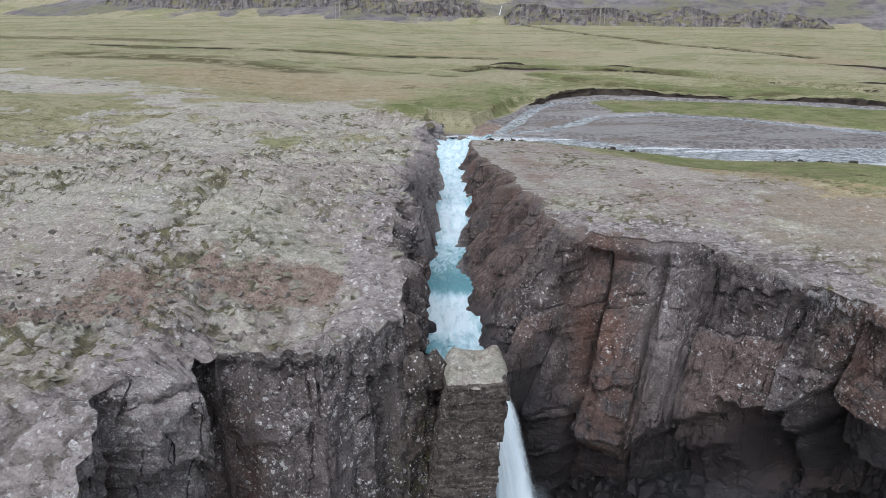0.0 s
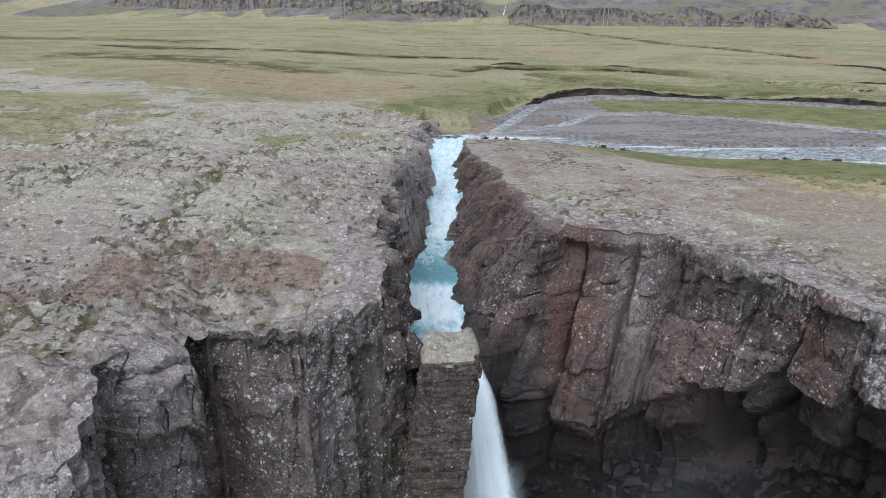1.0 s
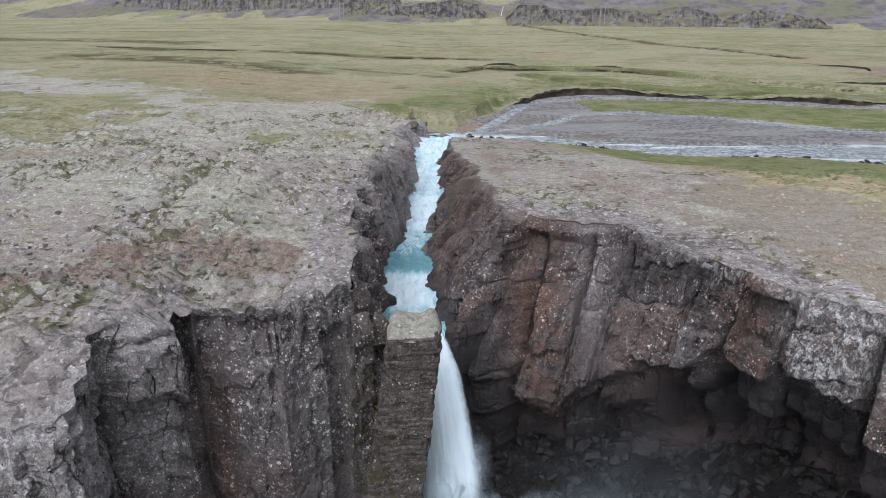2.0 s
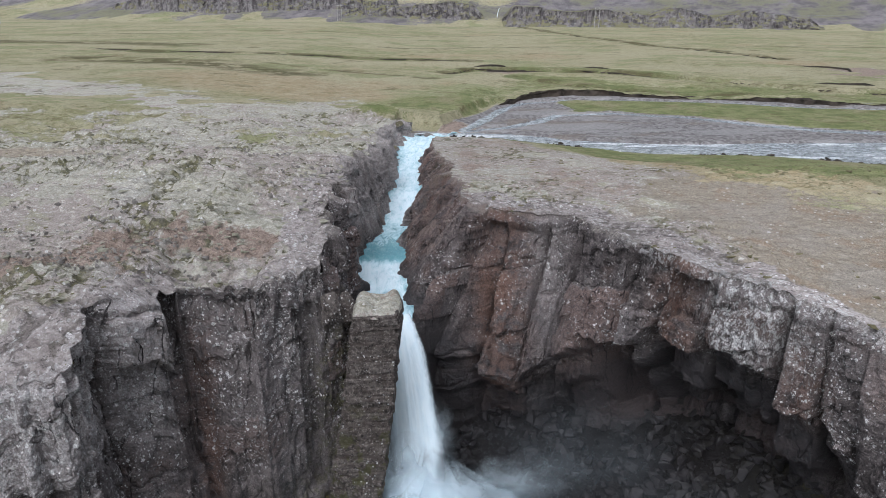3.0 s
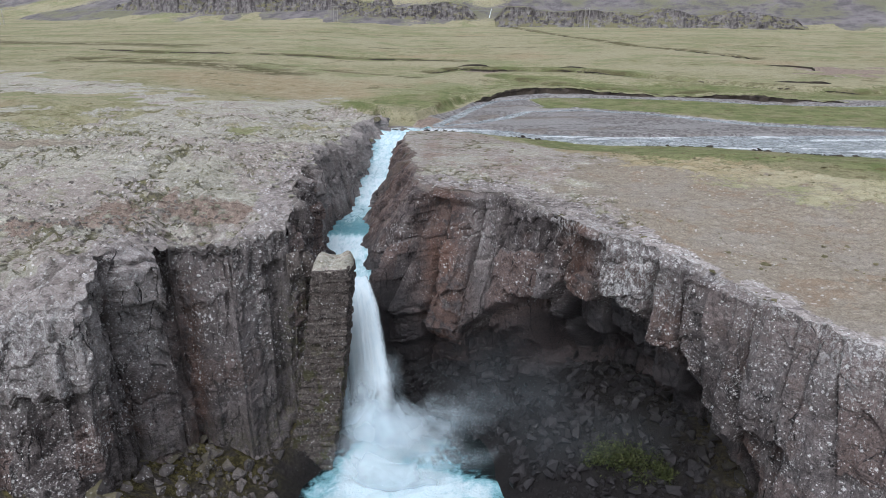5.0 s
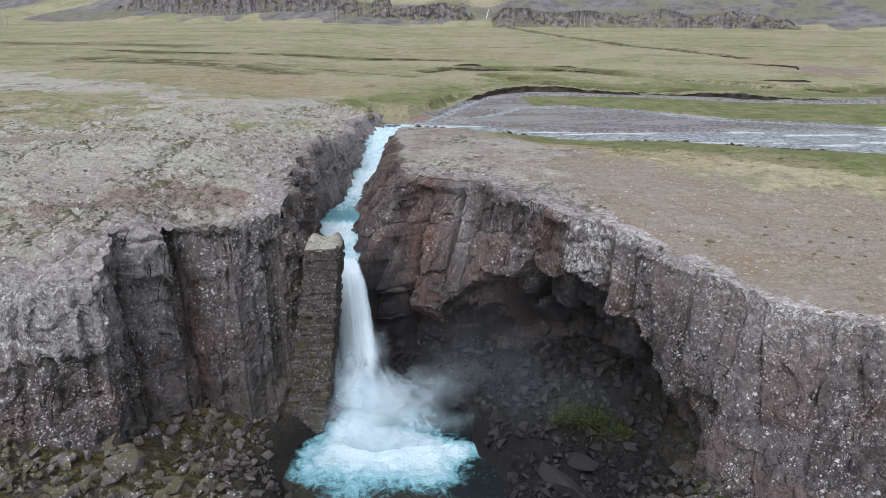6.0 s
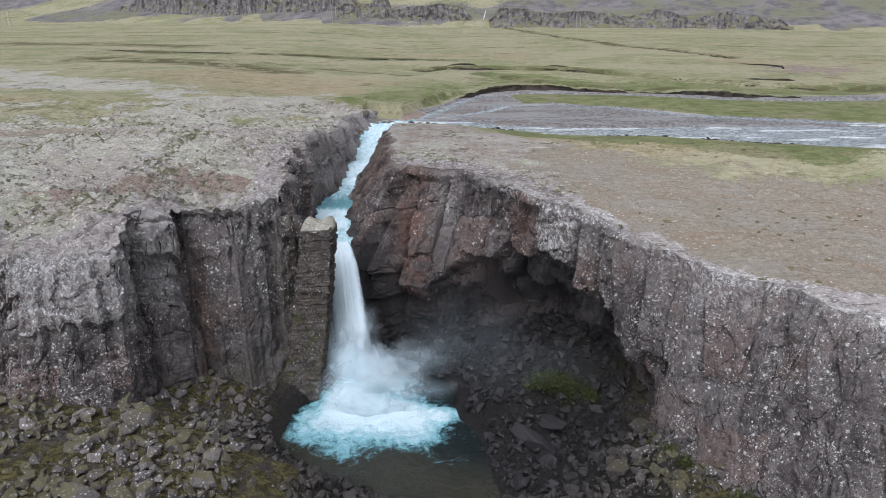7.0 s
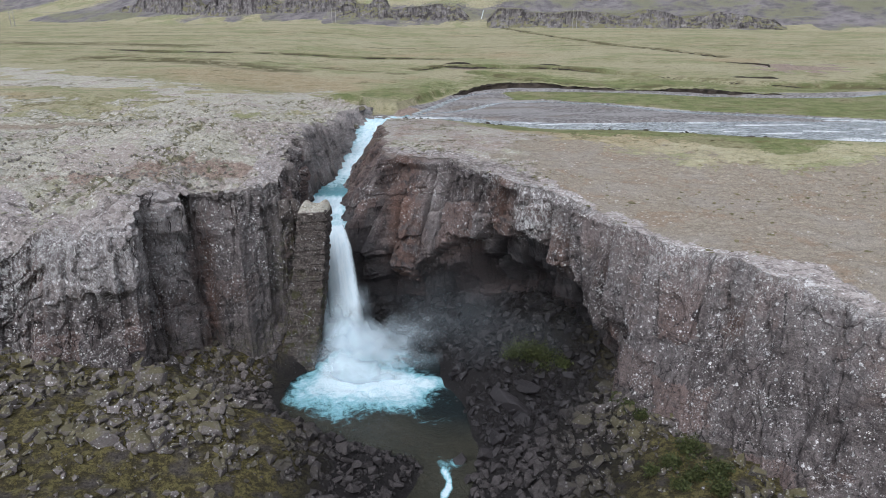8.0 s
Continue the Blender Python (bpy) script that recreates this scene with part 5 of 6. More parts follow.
def build_pool():
    xs, ys = np.arange(-3, 24, 0.2), np.arange(-40, 34, 0.2)
    gx, gy = np.meshgrid(xs, ys)
    x, y = gx.ravel(), gy.ravel()
    f = floor_height(x, y)
    r = np.hypot((x - 7.2) / 1.16, (y - 22.2) / 1.15)
    foam = sstep(r + 3.6 * fbm(x * 0.3, y * 0.3, 0, 5, 96), 7.8, 2.6) * (0.42 + 0.75 * sstep(y, 16.5, 25.5)) * (1 - 0.75 * bump2(x, y, 9.0, 17.0, 3.2, 2.2))
    z = -19.5 + 1.9 * bump2(x, y, 4.9, 29.0, 3.6, 2.4) + foam * (0.3 * fbm(x * 0.7, y * 0.7, 0, 4, 97)) + 0.03 * fbm(x, y, 0, 3, 98)
    z = z - 0.05 * np.clip(11 - y, 0, 12) - 0.02 * np.maximum(0, -1 - y)
    q = grid_faces(*gx.shape)
    q = q[(f - z)[q].min(1) < 0.15]
    used, inv = np.unique(q, return_inverse=True)
    x, y, z, f, foam = x[used], y[used], z[used], f[used], foam[used]
    ob = mesh_np("plunge_pool", np.stack([x, y, z], 1), inv.reshape(q.shape), POOL)
    mask(ob, "foam", np.maximum(foam, (1.2 + 2.4 * fbm(x * 1.5, y * 0.9, 0, 3, 88)) * bump2(x - 0.5 * np.sin(y * 0.9), y, 14.2, 8.0, 0.3, 2.8) + 0.5 * bump2(x, y, 15.2, 11.0, 1.0, 0.6)))
    mask(ob, "shallow", sstep(y + 0.3 * x + 2 * fbm(x * 0.3, y * 0.3, 0, 3, 87), 23, 18))
    return tagged(ob, "turquoise plunge pool churned white below the fall", "pool", kind="structure")


build_pool()


# ---- loose rock ----
def boulder_mesh(seed, flat=0.75, points=22, bevel=True):
    """An angular block: the hull of points on a squashed cube-like ball, with softened edges."""
    rng = np.random.default_rng(seed)
    bm = bmesh.new()
    for p in rng.normal(size=(points, 3)):
        p = p / (np.abs(p) ** 3).sum() ** (1 / 3) * rng.uniform(0.85, 1.0)
        bm.verts.new(p * (1.0, rng.uniform(0.7, 0.8), flat))
    hull = bmesh.ops.convex_hull(bm, input=bm.verts)
    bmesh.ops.delete(bm, geom=list({v for v in hull["geom_interior"] + hull["geom_unused"] if isinstance(v, bmesh.types.BMVert)}), context="VERTS")
    bmesh.ops.dissolve_limit(bm, angle_limit=radians(16), verts=bm.verts, edges=bm.edges)
    if bevel:
        bmesh.ops.bevel(bm, geom=bm.edges[:], offset=0.03, segments=1, affect="EDGES")
    bmesh.ops.triangulate(bm, faces=bm.faces)
    me = bpy.data.meshes.new("boulder")
    bm.to_mesh(me)
    bm.free()
    me.materials.append(BOULDER)
    return me


ROCKS = [boulder_mesh(200 + i, 0.5 + 0.06 * i, 15) for i in range(9)]


def rock_arrays(me):
    v = np.empty(len(me.vertices) * 3, np.float32)
    me.vertices.foreach_get("co", v)
    f = np.empty(len(me.loops), np.int32)
    me.loops.foreach_get("vertex_index", f)
    return v.reshape(-1, 3), f.reshape(-1, 3)


def turned(rng):
    q = Euler((rng.uniform(-0.5, 0.5), rng.uniform(-0.5, 0.5), rng.uniform(0, 6.3))).to_matrix()
    return q


def scatter(name, label, category, places, sizes, material, shapes, seed, sink=0.25, squash=1.0):
    """Many small things joined into one mesh."""
    rng = np.random.default_rng(seed)
    vs, fs, n = [], [], 0
    for (x, y, z), r in zip(places, sizes):
        v, f = shapes[rng.integers(len(shapes))]
        m = np.array(turned(rng)) * r
        w = v @ m.T
        w[:, 2] *= squash
        vs.append(w + (x, y, z + r * (0.6 - sink) * squash))
        fs.append(f + n)
        n += len(v)
    ob = mesh_np(name, np.vstack(vs), np.vstack(fs), material, smooth=False)
    return tagged(ob, label, category, kind="stuff")


def talus_places(rng, count):
    """Random places on the dry floor of the basin in front of and below the walls."""
    out = []
    while len(out) < count:
        x, y = rng.uniform(-26, 36, 4000), rng.uniform(-9, 40, 4000)
        z = floor_height(x, y)
        ok = (inside(x, y) | ((x > 9) & (x < 33) & (y > 12) & (y < 42))) & (z > -20.1) & ((z > -19.4) | (rng.random(4000) < 0.25))
        ok &= ~((x < 5) & (fbm(x * 0.22, y * 0.22, 0, 3, 84) > 0.0) & (rng.random(4000) < 0.8))
        ok &= ~((bump2(x, y, 30, 1.5, 4, 3.5) > 0.4) & (rng.random(4000) < 0.85))
        ok &= ~((np.hypot(x - 6, y - 24) < 9.0)) & (bump2(x, y, -5.5, 23.2, 4, 2.6) + 0.7 * fbm(x * 0.5, y * 0.5, 0, 3, 83) < 0.75)
        out += list(zip(x[ok], y[ok], z[ok]))
    return out[:count]


def boulder(x, y, r, shape, rx=0, ry=0, rz=0, stretch=(1, 1, 1), label="angular dark basalt boulder lying on the talus"):
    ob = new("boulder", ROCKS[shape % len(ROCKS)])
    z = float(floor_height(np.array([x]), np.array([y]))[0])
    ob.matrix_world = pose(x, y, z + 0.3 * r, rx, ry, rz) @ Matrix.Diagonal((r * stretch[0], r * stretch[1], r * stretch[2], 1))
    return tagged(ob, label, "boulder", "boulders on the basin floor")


rng = np.random.default_rng(7)
boulder(-9.2, 12.4, 1.35, 3, 8, 4, 20, (1.1, 1, 0.8), "large flat-topped grey boulder on mossy talus")
boulder(-11.6, 15.0, 1.15, 5, 0, 10, 50, (1.1, 0.9, 0.8), "large grey boulder at the cliff's foot")
boulder(-5.6, 11.0, 0.9, 2, 0, 0, 80, (1.3, 0.9, 0.6))
boulder(-6.0, 3.2, 1.3, 1, 5, 0, 130, (0.9, 0.8, 1.0))
boulder(-8.6, 3.0, 1.1, 6, 0, 12, 10, (1.1, 0.8, 0.8))
boulder(20.0, 17.0, 1.9, 4, 25, 10, -45, (1.35, 0.55, 0.35), "long tilted basalt slab on dark wet talus")
boulder(21.6, 19.0, 1.6, 0, 20, -8, -40, (1.3, 0.6, 0.35), "long tilted basalt slab on dark wet talus")
boulder(17.6, 11.2, 0.85, 7, 0, 0, 30)
boulder(15.6, 11.4, 0.8, 8, 0, 0, 70)
for x, y, z in talus_places(rng, 285):
    r = 0.3 + 0.75 * rng.random() ** 2.4
    boulder(x, y, r, int(rng.integers(9)), rng.uniform(-25, 25), rng.uniform(-25, 25), rng.uniform(0, 360), (1, rng.uniform(0.7, 1), rng.uniform(0.6, 1)))
for x, y, z, r, k, note in ((-1.6, 82.5, -4.1, 0.75, 3, "round dark boulder at the edge of the rapids"), (2.6, 92.2, -4.2, 0.95, 5, "flat dark rock splitting the water above the gorge"),
                            (-2.2, 91.2, -2.4, 1.5, 1, "dark rock knoll at the gorge's head"), (-2.3, 94.8, -2.9, 1.5, 7, "dark rock knoll at the gorge's head"), (-0.9, 93.0, -3.1, 1.5, 6, "dark rock knoll at the gorge's head"),
                            (2.2, 54.5, -5.8, 0.6, 2, "black wet stone beside the rapids"), (2.3, 52.6, -5.9, 0.5, 8, "black wet stone beside the rapids")):
    ob = new("boulder", ROCKS[k])
    ob.matrix_world = pose(x, y, z, 5, -4, 40 * k) @ Matrix.Diagonal((r, r, 0.8 * r, 1))
    tagged(ob, note, "boulder", "boulders at the gorge")
small = [rock_arrays(boulder_mesh(300 + i, 0.7, 10, False)) for i in range(8)]
places = talus_places(rng, 10000)
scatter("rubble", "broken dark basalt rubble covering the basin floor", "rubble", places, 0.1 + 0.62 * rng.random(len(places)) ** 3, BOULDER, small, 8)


# ---- plateau clutter ----
def plateau_places(rng, count, x0, x1, y0, y1, keep):
    out = []
    while len(out) < count:
        x, y = rng.uniform(x0, x1, 4000), rng.uniform(y0, y1, 4000)
        ok = ~inside(x, y) & keep(x, y, rng.random(4000))
        x, y = x[ok], y[ok]
        out += list(zip(x, y, ground_height(x, y)))
    return out[:count]


def clumped(freq, cut_at, seed):
    return lambda x, y, u: (fbm(x * freq, y * freq * 1.4, 0, 3, seed) + 0.25 * (u - 0.5) > cut_at) & (streams(x, y) > 2)


places = plateau_places(rng, 1100, -40, 0, 10, 60, clumped(0.2, 0.16, 401))
scatter("loose_stones", "small pale loose stones strewn over bare rock", "stones", places, 0.06 + 0.22 * rng.random(len(places)) ** 3, STONE, small, 9)
places = plateau_places(rng, 700, -42, 0, 10, 70, clumped(0.3, 0.24, 402))
scatter("moss_cushions", "low olive moss cushions on bare plateau rock", "moss", places, 0.08 + 0.24 * rng.random(len(places)) ** 2, CUSHION, small, 10, 0.5, 0.3)
places = [(x, y, -4.1) for x, y in zip(rng.uniform(6, 95, 900), rng.normal(0, 0.5, 900))]
places = [(x, float(main_y(x) - main_half(x)) + y * 1.3 - 0.2, z) for x, y, z in places if math.sin(x * 0.35) + math.sin(x * 0.13 + 1) > 0.1]
scatter("bank_stones", "dark wet stones along the river's near edge", "stones", places, 0.15 + 0.4 * rng.random(len(places)) ** 2, SOIL, small, 15, 0.3, 0.7)
PALE_MOSS = plain_rock("pale_moss", (0.27, 0.255, 0.185), (0.38, 0.36, 0.285), 7.0, 0.2)
places = plateau_places(rng, 1800, -40, 0, 16, 80, clumped(0.22, 0.16, 404))
scatter("pale_moss", "lumpy pale grey-green moss pads on plateau rock", "moss", places, 0.1 + 0.34 * rng.random(len(places)) ** 2, PALE_MOSS, small, 14, 0.45, 0.3)
def beside(line, reach, count, seed):
    """Random places within reach of a line on the plateau."""
    own = np.random.default_rng(seed)
    a = np.array(line, float)
    s = np.concatenate([[0], np.cumsum(np.hypot(*np.diff(a, axis=0).T))])
    t = own.uniform(0, s[-1], count)
    x, y = np.interp(t, s, a[:, 0]) + own.normal(0, reach, count), np.interp(t, s, a[:, 1]) + own.normal(0, reach, count)
    ok = ~inside(x, y)
    return list(zip(x[ok], y[ok], ground_height(x[ok], y[ok])))


places = beside(BARE_EARTH, 2.4, 240, 21)
scatter("moss_mounds", "lumpy grey-green moss mounds round a patch of bare earth", "moss", places, 0.1 + 0.32 * rng.random(len(places)) ** 2, PALE_MOSS, small, 16, 0.5, 0.32)
places = beside(BARE_EARTH, 1.2, 260, 22)
scatter("earth_stones", "small brown stones lying on bare earth", "stones", places, 0.05 + 0.2 * rng.random(len(places)) ** 2, STONE, small, 17)
places = plateau_places(rng, 620, 8, 70, 10, 66, clumped(0.12, 0.12, 403))
scatter("grass_tussocks", "dark flat tussocks dotted over the sandy plateau", "grass", places, 0.12 + 0.3 * rng.random(len(places)) ** 2, CUSHION, small, 11, 0.5, 0.35)


# ---- the layered pillar in front of the fall ----
def slab_mesh(seed, thick):
    rng = np.random.default_rng(seed)
    n = 24
    bm = bmesh.new()
    rings = []
    for k, (zz, sc) in enumerate(((0.0, 0.97), (0.05, 1.0), (thick - 0.09, 1.0), (thick - 0.02, 0.965))):
        ring = []
        for i in range(n):
            a = 6.2832 * i / n
            r = 1.0 / max(abs(math.cos(a)), abs(math.sin(a)))
            r = min(r, 1.38) * (1 + 0.035 * math.sin(i * 2.3 + seed) + 0.03 * math.cos(i * 4.1 + 2 * seed)) * sc
            ring.append(bm.verts.new((r * math.cos(a), r * math.sin(a), zz + rng.uniform(-0.02, 0.02))))
        rings.append(ring)
    for a, b in zip(rings, rings[1:]):
        for i in range(n):
            bm.faces.new((a[i], a[(i + 1) % n], b[(i + 1) % n], b[i]))
    bm.faces.new(rings[-1])
    bm.faces.new(rings[0][::-1])
    bmesh.ops.triangulate(bm, faces=[f for f in bm.faces if len(f.verts) > 4])
    me = bpy.data.meshes.new("slab")
    bm.to_mesh(me)
    bm.free()
    me.materials.append(SLAB)
    return me


def build_pillar():
    top = tagged(new("rock_pillar"), "layered basalt pillar with a pale mossy top beside the fall", "rock pillar")
    top.location = (1.5, 28.6, -3.0)
    rng = np.random.default_rng(12)
    shapes = [slab_mesh(500 + i, 0.46) for i in range(6)]
    z = 0.0
    while z > -17.5:
        h = rng.uniform(0.14, 0.42)
        z -= h
        d = -z / 15
        lean = -2.1 * d ** 1.35
        ob = new("slab", shapes[int(rng.integers(6))])
        ob.parent = top
        ob.matrix_local = pose(lean + rng.uniform(-0.08, 0.08), -0.5 * d + rng.uniform(-0.1, 0.1), z, rng.uniform(-1, 1), rng.uniform(-1.5, 1.5) - 3, rng.uniform(-2, 2)) \
            @ Matrix.Diagonal((1.42 + 0.3 * d + rng.uniform(-0.05, 0.05), 1.6 + 0.4 * d, (h + 0.03) / 0.46, 1))
    # the cap: weathered, lumpy, moss-grown
    n = 48
    u = np.linspace(-1, 1, n)
    gx, gy = np.meshgrid(u, u)
    rad = np.maximum(np.abs(gx), np.abs(gy))
    rr = np.hypot(gx, gy) + 1e-9
    k = 0.35 * rad / rr + 0.65
    k = k * (1 + 0.09 * fbm(gx * 2, gy * 2, 5, 3, 14) * rad)
    sx, sy = gx * k, gy * k
    number, edge = plates(sx * 1.5, sy * 1.68, 0.8, 15)
    zz = 0.5 * np.clip(1 - rad ** 3, 0, 1) ** 0.5 + (0.2 * gy + 0.4 * fbm(gx * 1.3, gy * 1.3, 0, 5, 13) + 0.1 * (number - 0.5) - 0.08 * sstep(edge, 0.1, 0.0)) * (1 - rad ** 8) - 0.12
    cap = mesh_np("cap", np.stack([sx.ravel() * 1.5, sy.ravel() * 1.68, zz.ravel()], 1), grid_faces(n, n), GROUND)
    cap.parent = top
    mask(cap, "earth", np.full(n * n, 0.4))
    tagged(cap, "pale weathered crust")


build_pillar()


def ledge_block(x, y, z, sx, sy, sz, rz, shape, label):
    me = boulder_mesh(540 + shape, 0.9, 14)
    me.materials[0] = BLOCK
    ob = new("ledge_block", me)
    ob.matrix_world = pose(x, y, z, 4, -6, rz) @ Matrix.Diagonal((sx, sy, sz, 1))
    return tagged(ob, label, "rock block", "blocks on the ledge")


ledge_block(-1.2, 28.0, -2.95, 0.7, 0.95, 1.4, 12, 2, "white-lichened upright block on the ledge")
ledge_block(-0.35, 28.45, -3.0, 0.6, 0.85, 1.25, -20, 6, "white-lichened upright block on the ledge")


# ---- shrubs at the foot of the walls ----
def leaf_material():
    g = Nodes("shrub_leaves")
    t = g.n.new("ShaderNodeNewGeometry").outputs["Random Per Island"]
    return g.done(g.mix(t, (0.03, 0.04, 0.014), (0.09, 0.098, 0.034)), 0.7, None, 0.2)


LEAF = leaf_material()


def shrub(x, y, radius, seed, label):
    rng = np.random.default_rng(seed)
    z = float(floor_height(np.array([x]), np.array([y]))[0])
    top = tagged(new("shrub"), label, "shrub", "shrubs in the basin")
    top.location = (x, y, z)
    vs, fs = [], []
    tips = []
    for i in range(14):
        a, e = rng.uniform(0, 6.28), rng.uniform(0.25, 1.3)
        tips.append(np.array((math.cos(a) * math.cos(e), math.sin(a) * math.cos(e), math.sin(e) * 1.05)) * radius * rng.uniform(0.5, 1))
    bm = bmesh.new()
    for t in tips:
        rings = []
        for k in range(4):
            p = Vector(t) * (k / 3) + Vector((0, 0, 0.12 * radius * math.sin(k)))
            r = 0.05 * (1 - 0.25 * k)
            rings.append([bm.verts.new(p + Vector((r * math.cos(j * 1.57), r * math.sin(j * 1.57), 0))) for j in range(4)])
        for a, b in zip(rings, rings[1:]):
            for j in range(4):
                bm.faces.new((a[j], a[(j + 1) % 4], b[(j + 1) % 4], b[j]))
    part("stems", bm, WOODY, top)
    for i in range(int(700 * radius)):
        t = tips[int(rng.integers(14))] * rng.uniform(0.45, 1.08) + rng.normal(size=3) * 0.17 * radius
        a, b = rng.normal(size=3), rng.normal(size=3)
        a, b = a / np.linalg.norm(a) * 0.13, b / np.linalg.norm(b) * 0.07
        n = len(vs)
        vs += [t - a, t + b, t + a, t - b]
        fs.append((n, n + 1, n + 2, n + 3))
    ob = mesh_np("foliage", np.array(vs), np.array(fs), LEAF, smooth=False)
    ob.parent = top


WOODY = plain_rock("shrub_stem_bark", (0.07, 0.055, 0.04), (0.12, 0.095, 0.07), 6.0, 0.02)
shrub(22.8, 22.0, 2.4, 601, "low green willow shrub among wet boulders")
shrub(21.0, 22.2, 1.5, 602, "low green willow shrub among wet boulders")
shrub(25.2, 21.4, 1.0, 603, "small green willow shrub among wet boulders")
for x, y, r, k in ((28.6, 10.2, 0.9, 604), (28.2, 11.8, 0.8, 605), (29.2, 8.6, 0.9, 606)):
    shrub(x, y, r, k, "small green shrub at the cliff's foot")
for x, y, r, k in ((29.6, 2.6, 0.9, 607), (31.0, 3.6, 1.1, 608), (32.2, 1.0, 1.2, 609), (30.6, 1.2, 0.9, 610), (28.2, 2.2, 0.7, 611), (29.6, 0.6, 0.8, 612), (31.6, -0.6, 1.0, 613)):
    shrub(x, y, r, k, "low bright green shrub on the grassy bank under the cliff")


# ---- cut banks of dark earth along the stream and ditches ----
def earth_bank(name, pts, height, label, step=0.5):
    a = np.array(pts, float)
    s = np.concatenate([[0], np.cumsum(np.hypot(*np.diff(a, axis=0).T))])
    t = np.arange(0, s[-1], step)
    x, y = np.interp(t, s, a[:, 0]), np.interp(t, s, a[:, 1])
    w = fbm(x * 0.3, y * 0.3, 0, 4, 701)
    y = y + 0.9 * w
    hgt = height * np.clip(0.6 + 1.2 * fbm(t * 0.12, 0 * t, 0, 5, 702), 0.25, 0.9) * sstep(t, 0, 3) * sstep(t, s[-1], s[-1] - 3)
    base = ground_height(x, y - 1.6) - 0.15
    rows = []
    for k, (v, out) in enumerate(((0.0, 0.5), (0.3, 0.3), (0.6, 0.12), (0.9, 0.05), (1.0, -0.15), (1.02, -1.2))):
        rows.append(np.stack([x + 0.2 * vnoise(t * 1.3, k, 0, 3), y - out - 0.25 * vnoise(t * 0.9, k * 2.0, 0, 4), base + hgt * v + (0.15 if k < 5 else 0.0)], 1))
    ob = mesh_np(name, np.vstack(rows), grid_faces(len(rows), len(t)), SOIL, smooth=False)
    return tagged(ob, label, "earth bank", kind="structure")




def river_bank():
    """Bare earth cut by the river, with a lip of turf hanging over it."""
    x = np.arange(13.5, 92, 0.3)
    y = bank_edge(x)
    t = x * 1.1
    base, back = ground_height(x, y - 1.8) - 0.2, ground_height(x, y + 3.6) + 0.25 + 0.45 * fbm(x * 0.5, 0 * x, 2, 4, 703)
    ends = sstep(x, 13.5, 18) * sstep(x, 92, 70)
    rise = (back - base) * (0.3 + 0.7 * ends)
    rows = []
    for k, (v, out) in enumerate(((0.0, 0.7), (0.2, 0.45), (0.5, 0.25), (0.8, 0.15), (0.97, 0.1))):
        rows.append(np.stack([x + 0.3 * vnoise(t * 1.3, k, 0, 3), y - out - 0.5 * vnoise(t * 0.7, k * 0.7, 0, 4), base + rise * v + 0.1 * vnoise(t, k, 0, 5)], 1))
    bank = mesh_np("cut_bank", np.vstack(rows), grid_faces(len(rows), len(x)), SOIL, smooth=False)
    tagged(bank, "dark eroded earth bank under meadow turf", "earth bank", kind="structure")
    lip = [rows[-1] + (0, -0.12, 0.02)] + [np.stack([x, y + out, base + rise * v], 1) for out, v in ((0.3, 1.04), (1.2, 1.03), (2.4, 1.0), (3.8, 0.97))]
    ob = mesh_np("bank_turf", np.vstack(lip), grid_faces(len(lip), len(x)), GROUND)
    mask(ob, "turf", np.ones(len(x) * len(lip)))
    mask(ob, "lush", np.full(len(x) * len(lip), 0.5))
    return tagged(ob, "lip of grass turf over the river's cut bank", "turf", kind="structure")


river_bank()
SCARPS = [[(9, 173), (12, 180), (17, 181), (23, 177), (29, 172)], [(14, 168), (20, 166), (26, 168)], [(39, 177), (43, 176.5), (47, 174.5)], [(96, 181), (101, 178), (106, 172), (104, 166)], [(84, 146), (90, 143.5), (97, 142)],
          [(-8, 97.5), (-5, 95.6), (-1.5, 95.2)]]
for pts in SCARPS:
    earth_bank("earth_scarp", pts, 0.55, "short dark scarp of bare earth in the meadow", 0.35)
earth_bank("ditch_bank_near", DITCH_NEAR, 0.3, "low dark earth edge in the meadow")
earth_bank("ditch_bank_long", DITCH_LONG, 0.45, "dark earth edge of an old stream bed")
earth_bank("ditch_bank_left", DITCH_LEFT, 0.4, "dark earth edge of a long ditch")
earth_bank("ditch_bank_right", DITCH_RIGHT, 0.7, "dark earth edge of a meadow stream")


